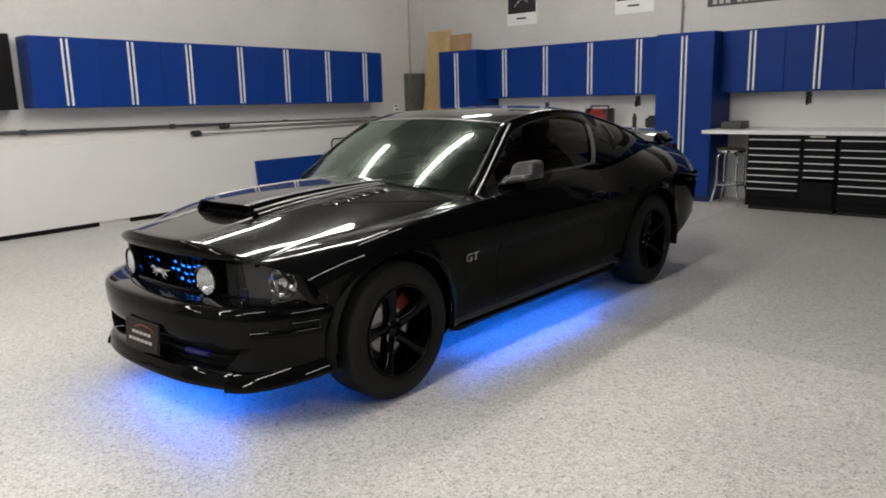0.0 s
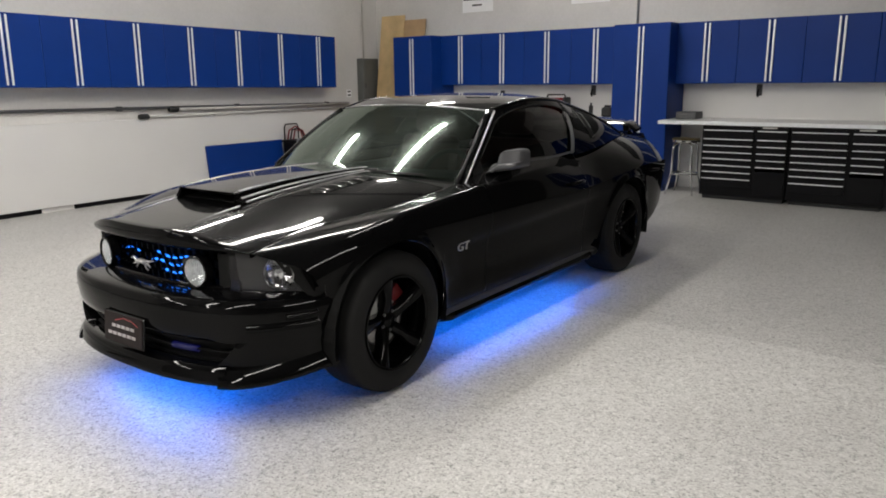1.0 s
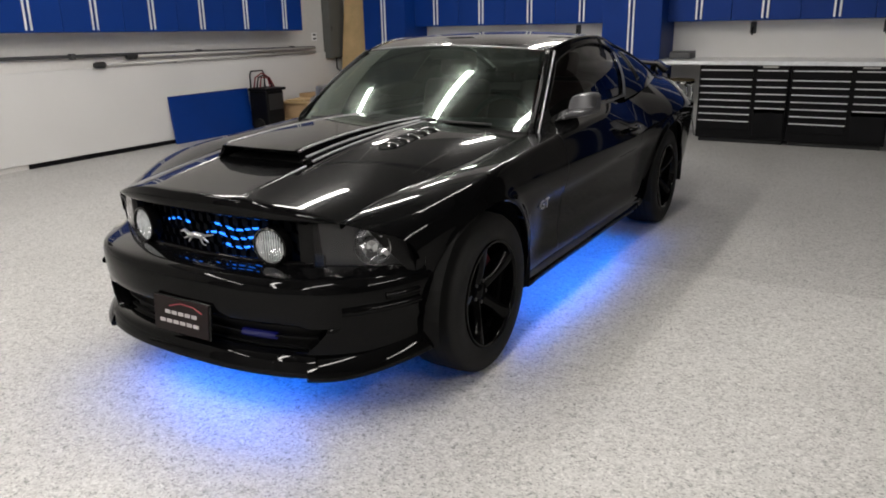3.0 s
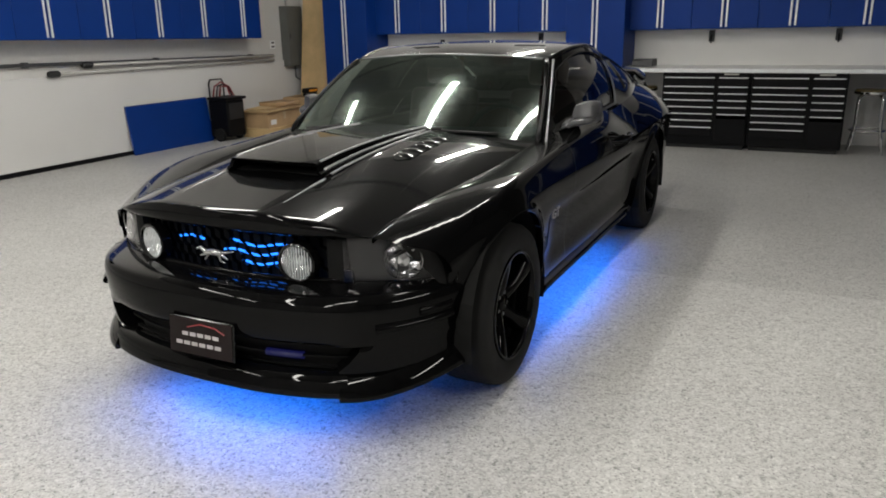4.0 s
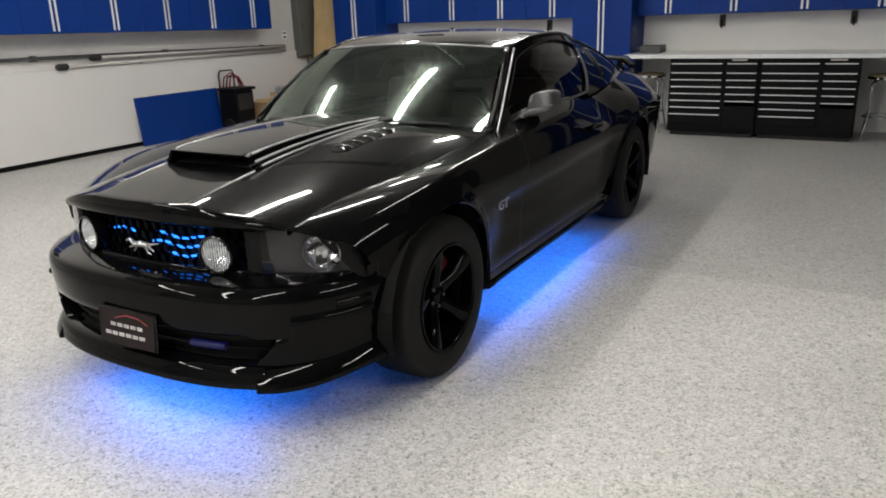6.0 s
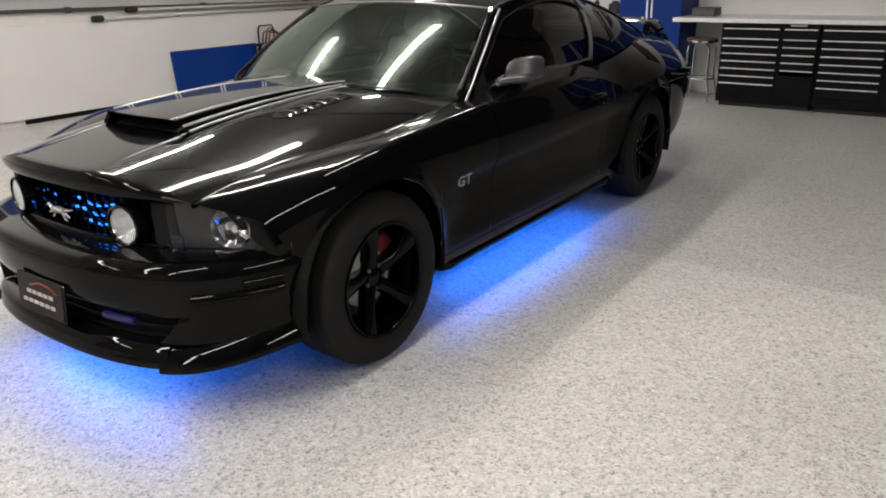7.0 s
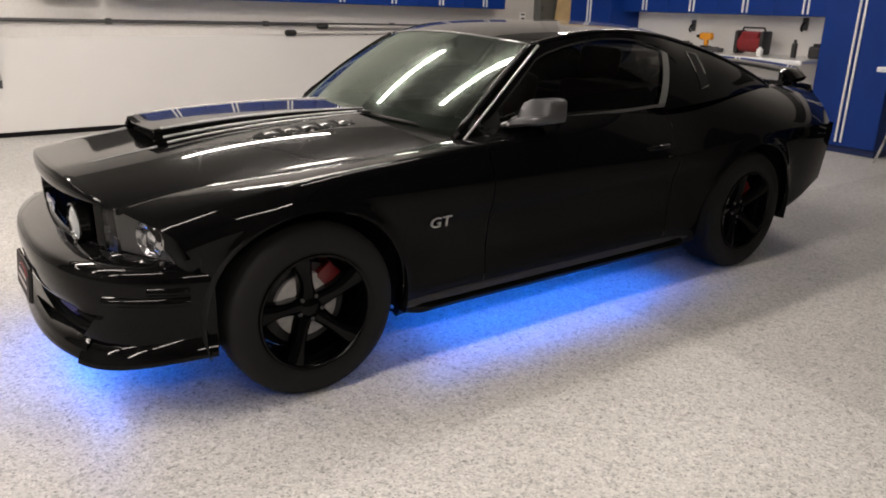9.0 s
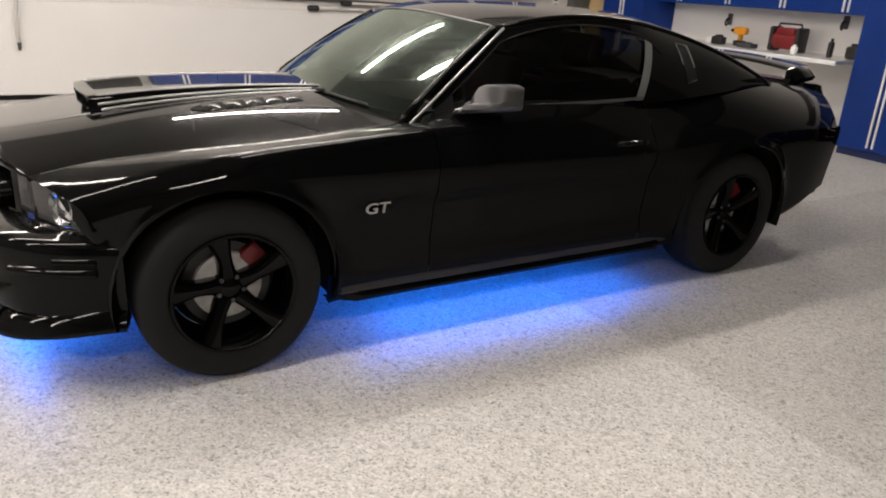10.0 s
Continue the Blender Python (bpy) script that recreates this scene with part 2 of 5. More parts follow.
# ---- blue cabinets ----
def cabinet(m, w, d, h, toe=0.0, strip=0.03, tall=False, group="wall cabinets"):
    """A two-door cabinet with long aluminium edge pulls; its back lower middle is the origin, the doors face -y."""
    t = thing("tall_cabinet" if tall else "wall_cabinet", "tall blue steel cabinet with two aluminium strip pulls" if tall else "blue steel wall cabinet with two aluminium strip pulls", "cabinet", m, group)
    part("body", box(-w / 2 + 0.001, w / 2 - 0.001, -d + 0.022, 0, toe, h, bev=0.004), M["blue"], t)
    if toe:
        part("plinth", box(-w / 2 + 0.01, w / 2 - 0.01, -d + 0.06, -0.02, 0, toe), M["bluein"], t)
    for s in (-1, 1):
        x0, x1 = sorted((s * 0.002, s * (w / 2 - 0.002)))
        door = part("door", box(x0, x1, -d, -d + 0.02, toe + 0.003, h - 0.003, bev=0.003), M["blue"], t)
        a, b = sorted((s * 0.016, s * 0.040))
        part("pull", box(a, b, -d - 0.016, -d - 0.001, toe + strip, h - strip, bev=0.006, seg=2), M["alu"], door, "long aluminium strip pull")
    return t


UW = 0.755
for k in range(7):
    y = -0.17 + UW * k
    cabinet(pose(XL + 0.002, y, 1.435 - 0.0145 * (y + 0.17), 0, 0, 90) @ pose(0, 0, 0, 0, 0.83, 0), UW, 0.33, 0.775, strip=0.022)
for x in [-3.70 + UW * k for k in range(4)] + [0.07 + UW * k for k in range(4)]:
    cabinet(pose(x, YB - 0.002, 1.376), UW, 0.35, 0.76, strip=0.022)
for x in (-4.455, -0.683, 3.092):
    cabinet(pose(x, YB - 0.002, 0), UW, 0.62, 2.135, toe=0.08, strip=0.04, tall=True, group="tall cabinets")

# ---- nooks ----
for nm, x0, x1 in (("trim_splash_1", -4.075, -1.065), ("trim_splash_2", -0.303, 2.712)):
    tagged(part(nm, box(x0, x1, YB - 0.014, YB - 0.001, 0.0, 1.374, bev=0.002), M["splash"]), "white splash panel behind the workbench", "wall panel", kind="structure")
for x0, x1, lb in ((-4.073, -1.067, "pale workbench top cluttered with tools"), (-0.301, 2.710, "pale steel worktop over black tool chests")):
    t = thing("worktop", lb, "worktop", pose((x0 + x1) / 2, 0, 0.905))
    hw = (x1 - x0) / 2
    part("slab", box(-hw, hw, 5.22, YB - 0.016, 0, 0.032, bev=0.003), M["steel"], t)
    part("front_edge", box(-hw, hw, 5.205, 5.218, -0.012, 0.034, bev=0.004), M["alu"], t, "bright aluminium edge strip")


def bracket(x, z, lb="small dark clip hanging under the wall cabinet"):
    t = thing("hook", lb, "hook", pose(x, YB - 0.016, z))
    part("plate", box(-0.035, 0.035, -0.02, 0, -0.05, 0.09, bev=0.006), M["dgrey"], t)
    part("arm", tube(bmesh.new(), [(0, -0.02, 0.03), (0, -0.07, 0.02), (0, -0.09, -0.03), (0, -0.06, -0.06)], 0.012, 8), M["black"], t, smooth=True)


for x in (-1.60, 0.66, 2.08):
    bracket(x, 1.27)
bracket(-3.13, 1.20)


def chest(x):
    t = thing("tool_chest", "low black steel tool chest with silver drawer pulls", "tool chest", pose(x, 5.24, 0), "tool chests")
    w = 0.985
    part("body", box(-w / 2, w / 2, 0, 0.62, 0.05, 0.893, bev=0.008), M["black"], t)
    part("base", box(-w / 2 + 0.03, w / 2 - 0.03, 0.05, 0.58, 0.0, 0.049), M["blackplas"], t)
    zs = [0.832, 0.728, 0.65, 0.571, 0.492, 0.413, 0.334, 0.254]
    for x0, x1, n in ((-w / 2 + 0.02, 0.105, 8), (0.145, w / 2 - 0.02, 6)):
        for i in range(n):
            top = zs[i] + 0.022
            low = zs[i + 1] + 0.026 if i < 7 else 0.155
            d = part("drawer", box(x0, x1, -0.016, -0.001, low, top, bev=0.003), M["black"], t)
            part("pull", box(x0 + 0.006, x1 - 0.006, -0.032, -0.017, top - 0.025, top - 0.014, bev=0.003), M["pull"], d, "silver drawer pull")
    part("door", box(0.145, w / 2 - 0.02, -0.016, -0.001, 0.09, 0.43, bev=0.003), M["black"], t)
    part("name_plate", box(0.2, 0.36, -0.02, -0.0165, 0.866, 0.884), M["pipe"], t)


chest(0.742)
chest(1.732)


def stool(x, y):
    t = thing("stool", "round workshop stool with chrome legs and a dark seat", "stool", pose(x, y, 0), "stools")
    part("seat", lathe(bmesh.new(), [(0.0, 0.655), (0.165, 0.655), (0.175, 0.668), (0.175, 0.69), (0.16, 0.708), (0.0, 0.712)], 28), M["seatpad"], t, smooth=40)
    part("seat_band", lathe(bmesh.new(), [(0.176, 0.66), (0.18, 0.664), (0.18, 0.684), (0.176, 0.688)], 28), M["chrome"], t, smooth=40)
    for k in range(4):
        a = math.pi / 4 + k * math.pi / 2
        c, s = math.cos(a), math.sin(a)
        part("leg", tube(bmesh.new(), [(0.10 * c, 0.10 * s, 0.65), (0.155 * c, 0.155 * s, 0.62), (0.17 * c, 0.17 * s, 0.58), (0.175 * c, 0.175 * s, 0.3), (0.19 * c, 0.19 * s, 0.22), (0.245 * c, 0.245 * s, 0.0)], 0.013, 8), M["chrome"], t, smooth=True)
    pts = [(0.178 * math.cos(a), 0.178 * math.sin(a), 0.26) for a in [2 * math.pi * i / 24 for i in range(25)]]
    part("foot_ring", tube(bmesh.new(), pts, 0.010, 8, cap=False), M["chrome"], t, smooth=True)


stool(-0.03, 5.50)
stool(2.47, 5.52)

t = thing("equipment_case", "flat grey case lying on the worktop", "case", pose(-0.08, 5.72, 0.937))
part("shell", box(-0.13, 0.13, -0.14, 0.14, 0, 0.075, bev=0.012, seg=2), M["dgrey"], t)
part("lid", box(-0.128, 0.128, -0.138, 0.138, 0.076, 0.09, bev=0.005), M["dgrey"], t)

# air compressor, drill and odds and ends on the far bench
t = thing("portable_compressor", "red portable air compressor with black end guards", "compressor", pose(-2.0, 5.72, 0.937) @ Matrix.Diagonal((0.82, 0.9, 0.92, 1)))
part("tank", tube(bmesh.new(), [(-0.2, 0, 0.13), (-0.17, 0, 0.13), (0.17, 0, 0.13), (0.2, 0, 0.13)], [0.06, 0.105, 0.105, 0.06], 20), M["red"], t, smooth=50)
part("cover", box(-0.14, 0.14, -0.09, 0.09, 0.18, 0.28, bev=0.03, seg=3), M["red"], t, smooth=40)
for s in (-1, 1):
    part("guard", box(s * 0.2 - 0.03, s * 0.2 + 0.03, -0.11, 0.11, 0.0, 0.29, bev=0.025, seg=2), M["blackplas"], t, smooth=40)
part("handle", tube(bmesh.new(), [(-0.19, 0, 0.27), (-0.16, 0, 0.325), (0.16, 0, 0.325), (0.19, 0, 0.27)], 0.014, 8), M["blackplas"], t, smooth=True)
t = thing("cordless_drill", "yellow and black cordless tool standing on the bench", "power tool", pose(-2.66, 5.75, 0.937))
part("battery", box(-0.06, 0.06, -0.05, 0.05, 0, 0.06, bev=0.01), M["blackplas"], t)
part("grip", box(-0.025, 0.03, -0.025, 0.025, 0.06, 0.15, bev=0.012), M["yellow"], t)
part("body", box(-0.085, 0.085, -0.04, 0.04, 0.13, 0.215, bev=0.02, seg=2), M["yellow"], t, smooth=40)
part("chuck", tube(bmesh.new(), [(-0.086, 0, 0.17), (-0.14, 0, 0.17)], [0.026, 0.016], 14), M["black"], t, smooth=40)
for x, y, w, d, h, mm, nm, lb, cat in (
    (-3.0, 5.7, 0.14, 0.12, 0.07, "paper", "carton", "small white carton on the bench", "box"),
    (-2.86, 5.62, 0.16, 0.1, 0.09, "blackplas", "hand_tool", "black hand tool lying on the bench", "tool"),
    (-2.43, 5.6, 0.2, 0.13, 0.05, "dgrey", "tool_tray", "dark tool tray on the bench", "tray"),
    (-1.75, 5.5, 0.06, 0.06, 0.08, "paper", "cup", "small white cup on the bench", "cup"),
    (-1.40, 5.6, 0.05, 0.05, 0.16, "blackplas", "spray_bottle", "dark bottle on the bench", "bottle"),
    (-1.22, 5.75, 0.15, 0.12, 0.13, "blackplas", "charger", "black charger on the bench", "charger"),
):
    t = thing(nm, lb, cat, pose(x, y, 0.937))
    part("body", box(-w / 2, w / 2, -d / 2, d / 2, 0, h, bev=min(w, d, h) * 0.2, seg=2), M[mm], t)
    part("top", box(-w / 4, w / 4, -d / 4, d / 4, h + 0.0005, h * 1.22, bev=0.004), M[mm], t)


# ---- west wall: rail, poles, cable, panel, cart, crates, boards ----
def slope(y):
    return -0.0135 * (y + 0.8)


t = thing("wall_rail", "dark wall rail running under the cabinets", "rail", pose(XL, 0, 1.185))
part("rail", tube(bmesh.new(), [(0.045, y, slope(y)) for y in (-8.9, -4, 0, 3, 5.3)], 0.019, 8), M["dgrey"], t, smooth=True)
for y in (-6, -4.2, -2.4, -0.6, 1.2, 3.0, 4.8):
    part("clamp", box(0.001, 0.07, y - 0.03, y + 0.03, slope(y) - 0.03, slope(y) + 0.03, bev=0.006), M["dgrey"], t)
for (y0, z0, y1, z1) in ((1.47, 1.048, 5.3, 1.035), (1.91, 1.126, 5.3, 1.095)):
    t = thing("pole", "grey pole with a black end cap clipped along the wall", "pole", pose(XL + 0.065, 0, 0), "poles on the wall")
    part("rod", tube(bmesh.new(), [(0, y0 + 0.08, z0), (0, y1, z1)], 0.017, 10), M["pipe"], t, smooth=True)
    part("end_cap", tube(bmesh.new(), [(0, y0 - 0.03, z0), (0, y0, z0), (0, y0 + 0.09, z0), (0, y0 + 0.11, z0)], [0.03, 0.038, 0.038, 0.024], 12), M["blackplas"], t, smooth=40)
    for y in (2.6, 4.4):
        part("clip", box(-0.064, -0.012, y - 0.015, y + 0.015, z0 - 0.03, z0 + 0.01, bev=0.004), M["dgrey"], t)
t = thing("wall_socket", "white double wall socket", "socket", pose(XL, 5.36, 1.26))
part("plate", box(0.001, 0.01, -0.06, 0.06, -0.06, 0.06, bev=0.003), M["paper"], t)
for z in (-0.03, 0.03):
    part("outlet", box(0.0105, 0.014, -0.035, 0.035, z - 0.013, z + 0.013, bev=0.001), M["dgrey"], t)
t = thing("switch_box", "dark grey electrical box on the wall near the corner", "electrical box", pose(XL, 5.78, 1.5))
part("case", box(0.001, 0.14, -0.2, 0.2, -0.58, 0.33, bev=0.008), M["boxgrey"], t)
part("door", box(0.141, 0.15, -0.185, 0.185, -0.56, 0.31, bev=0.004), M["boxgrey"], t)
part("latch", box(0.151, 0.162, -0.17, -0.14, -0.16, -0.08, bev=0.004), M["dgrey"], t)
part("lower_conduit", tube(bmesh.new(), [(0.05, 0.05, -0.582), (0.05, 0.05, -0.75), (0.05, 0.14, -0.80)], 0.012, 8), M["dgrey"], t, smooth=True)
t = thing("conduit", "thin grey conduit rising from the electrical box", "conduit", pose(XL + 0.04, 5.72, 0), "conduits")
part("pipe", tube(bmesh.new(), [(0, 0, 1.835), (0, 0, CEIL - 0.005)], 0.013, 8), M["pipe"], t, smooth=True)
t = thing("conduit", "thin grey conduit running down the back wall", "conduit", pose(-0.99, YB - 0.03, 0), "conduits")
part("pipe", tube(bmesh.new(), [(0, 0, 2.14), (0, 0, CEIL - 0.005)], 0.015, 8), M["pipe"], t, smooth=True)
for z in (2.5, 3.4):
    part("strap", box(-0.03, 0.03, 0.012, 0.028, z - 0.012, z + 0.012), M["pipe"], t)

t = thing("blue_panel", "loose blue cabinet panel leaning against the wall", "panel", pose(XL + 0.10, 3.10, 0.0, 0, -6, 0))
part("board", box(-0.012, 0.012, -0.69, 0.69, 0.0, 0.60, bev=0.003), M["blue"], t)
part("edge_strip", box(-0.0125, 0.0125, -0.69, 0.69, 0.601, 0.606), M["bluein"], t)

t = thing("battery_charger_cart", "black wheeled battery charger with red cables on top", "battery charger", pose(-5.45, 3.93, 0))
part("case", box(-0.17, 0.17, -0.17, 0.17, 0.06, 0.56, bev=0.02, seg=2), M["black"], t)
part("front_panel", box(0.171, 0.178, -0.14, 0.14, 0.3, 0.52, bev=0.004), M["blackplas"], t)
for s in (-1, 1):
    part("wheel", tube(bmesh.new(), [(0.02, s * 0.175, 0.09), (0.02, s * 0.215, 0.09)], 0.09, 20), M["rubber"], t, smooth=40)
part("handle", tube(bmesh.new(), [(-0.15, -0.14, 0.55), (-0.15, -0.14, 0.78), (-0.15, -0.11, 0.83), (-0.15, 0.11, 0.83), (-0.15, 0.14, 0.78), (-0.15, 0.14, 0.55)], 0.011, 8), M["black"], t, smooth=True)
part("tray", box(-0.16, 0.2, -0.2, 0.2, 0.562, 0.6, bev=0.008), M["black"], t)
for k in range(3):
    part("cable", tube(bmesh.new(), [(-0.12 + 0.03 * k, -0.11 + 0.03 * k, 0.6), (-0.1, -0.09 + 0.06 * k, 0.74), (-0.06 + 0.03 * k, 0.0, 0.80 - 0.03 * k), (0.0, 0.09 - 0.02 * k, 0.73), (0.05, 0.12 - 0.04 * k, 0.605)], 0.011, 6), M["red" if k % 2 == 0 else "black"], t, "red rubber cable" if k % 2 == 0 else "", smooth=True)

def carton(x, y, w, d, z0, z1, rz, lb, tape=True):
    """A shut cardboard carton: four walls, two uneven flaps on top, a strip of tape and a torn label."""
    t = thing("carton", lb, "box", pose(x, y, z0, 0, 0, rz))
    h = z1 - z0 - 0.012
    part("body", box(-w / 2, w / 2, -d / 2, d / 2, 0, h, bev=0.005, seg=2), M["card"], t)
    for sg, tilt in ((-1, 0.010), (1, 0.004)):
        bm = bmesh.new()
        sheet(bm, [[(sg * (w / 2 - 0.002), yy, h + 0.0008), (sg * w * 0.25, yy, h + 0.003 + tilt * 0.4), (sg * 0.006, yy, h + 0.003 + tilt)] for yy in np.linspace(-d / 2 + 0.004, d / 2 - 0.006, 5)])
        part("flap", bm, M["card"], t)
    if tape:
        part("tape", box(w / 2 + 0.0005, w / 2 + 0.0015, -0.03, 0.03, h * 0.45, h - 0.004), M["tape"], t, "pale packing tape")
        part("label", box(w / 2 + 0.0005, w / 2 + 0.0016, -d * 0.42, -d * 0.42 + 0.13, h * 0.2, h * 0.2 + 0.07), M["paper"], t, "torn white label")
    return t


t = thing("pallet_box", "low plywood box on the floor", "wood", pose(-5.24, 4.62, 0, 0, 0, 4))
part("top", box(-0.25, 0.25, -0.41, 0.41, 0.112, 0.130, bev=0.003), M["ply"], t)
for sg in (-1, 1):
    part("side_board", box(*sorted((sg * 0.24, sg * 0.222)), -0.40, 0.40, 0.004, 0.111, bev=0.002), M["ply"], t)
    part("end_board", box(-0.221, 0.221, *sorted((sg * 0.40, sg * 0.382)), 0.004, 0.111, bev=0.002), M["ply"], t)
for yy in (-0.36, 0.0, 0.34):
    part("skid", box(-0.25, 0.26, yy - 0.03, yy + 0.03, 0.0, 0.0035), M["ply"], t)
carton(-5.25, 4.64, 0.46, 0.78, 0.131, 0.36, 2, "brown cardboard carton on a plywood box")
for x, y, w, d, z, th, rz, mm, nm, lb in (
    (-5.22, 4.60, 0.50, 0.86, 0.362, 0.016, 6, "ply", "plywood_sheet", "plywood sheet lying on a carton"),
    (-5.19, 4.69, 0.44, 0.66, 0.379, 0.010, -7, "card", "cardboard_sheet", "loose cardboard sheet on the stack"),
    (-5.26, 4.58, 0.30, 0.74, 0.390, 0.014, 11, "ply", "plywood_sheet", "narrow plywood offcut on the stack"),
):
    t = thing(nm, lb, "wood" if mm == "ply" else "cardboard", pose(x, y, z, 0, 0, rz))
    part("board", box(-w / 2, w / 2, -d / 2, d / 2, 0, th, bev=0.0015), M[mm], t)
carton(-5.25, 4.84, 0.34, 0.50, 0.405, 0.47, -5, "flat brown carton on top of the stack", tape=False)
carton(-5.18, 5.33, 0.46, 0.42, 0.0, 0.50, 8, "brown cardboard carton standing on the floor")
t = thing("plank", "short pale plank lying on the floor beside the boxes", "wood", pose(-4.90, 4.55, 0, 0, 0, 9))
part("board", box(-0.05, 0.05, -0.45, 0.45, 0, 0.022, bev=0.003), M["ply"], t)
t = thing("floor_jack_lamp", "small yellow and black work lamp on the boxes", "work lamp", pose(-4.98, 5.25, 0.505))
part("base", box(-0.07, 0.07, -0.1, 0.1, 0, 0.05, bev=0.01), M["black"], t)
part("head", box(-0.06, 0.06, -0.13, 0.13, 0.052, 0.12, bev=0.012), M["black"], t)
part("grille", box(0.061, 0.068, -0.1, 0.1, 0.07, 0.1), M["yellow"], t)

t = thing("plywood_sheet", "tall narrow plywood sheet leaning in the corner", "wood", pose(-5.31, 5.66, 0, -8.5, 0, 0), "plywood")
part("board", box(-0.21, 0.29, 0, 0.02, 0, 2.55, bev=0.002), M["ply"], t)
t = thing("plywood_sheet", "brown hardboard sheet leaning behind the blue cabinet", "wood", pose(-4.86, 5.74, 0, -7.5, 0, 0), "plywood")
part("board", box(-0.28, 0.26, 0, 0.02, 0, 2.46, bev=0.002), M["card"], t)


def poster(x0, x1, z0, z1):
    t = thing("poster", "black and white picture poster with a white lower margin", "poster", pose((x0 + x1) / 2, YB - 0.001, z0), "posters")
    w = x1 - x0
    part("sheet", box(-w / 2, w / 2, -0.004, -0.001, 0, z1 - z0), M["paper"], t)
    part("picture", box(-w / 2 + 0.02, w / 2 - 0.02, -0.0065, -0.0042, 0.18, z1 - z0 - 0.03), M["ink"], t)
    part("caption_bar", box(-0.1, 0.08, -0.006, -0.0042, 0.09, 0.115), M["ink"], t)
    for k in range(5):
        a = 0.5 + k * 0.7
        part("picture_shape", tube(bmesh.new(), [(0.06 * k - 0.13, -0.008, 0.28 + 0.05 * k), (0.04 * k - 0.06, -0.008, 0.34 + 0.05 * math.sin(a)), (0.1 * math.cos(a), -0.008, 0.42 + 0.04 * k)], 0.007, 6), M["pipe"], t)


poster(-3.90, -3.33, 2.49, 3.35)
poster(-2.00, -1.41, 2.50, 3.35)
t = thing("banner", "dark grey banner strip with pale lettering", "sign", pose(-0.66, YB - 0.001, 2.475))
part("strip", box(0, 2.3, -0.004, -0.001, 0, 0.32), M["dgrey"], t)
for k in range(10):
    part("lettering_bar", box(0.07 + k * 0.085 + (0.06 if k > 2 else 0), 0.125 + k * 0.085 + (0.06 if k > 2 else 0), -0.006, -0.0042, 0.03, 0.09), M["pipe"], t)

# hose and dark cabinet further along the west wall
t = thing("wall_locker", "dark grey locker hung beside the blue cabinets", "cabinet", pose(XL, -0.98, 1.43))
part("body", box(0.001, 0.24, -0.30, 0.30, 0, 0.80, bev=0.008), M["black"], t)
part("door", box(0.241, 0.252, -0.29, 0.29, 0.01, 0.79, bev=0.004), M["black"], t)
t = thing("air_hose", "grey air hose hanging from the wall rail", "hose", pose(XL + 0.09, -1.72, 0))
part("hose", tube(bmesh.new(), [(0, 0.03, 1.2), (0, 0.02, 1.0), (0, 0.0, 0.85), (0, -0.005, 0.68), (0, 0.0, 0.60)], 0.019, 8), M["pipe"], t, smooth=True)
part("nozzle", tube(bmesh.new(), [(0, 0, 0.6), (0, 0, 0.52)], [0.022, 0.014], 8), M["dgrey"], t, smooth=True)


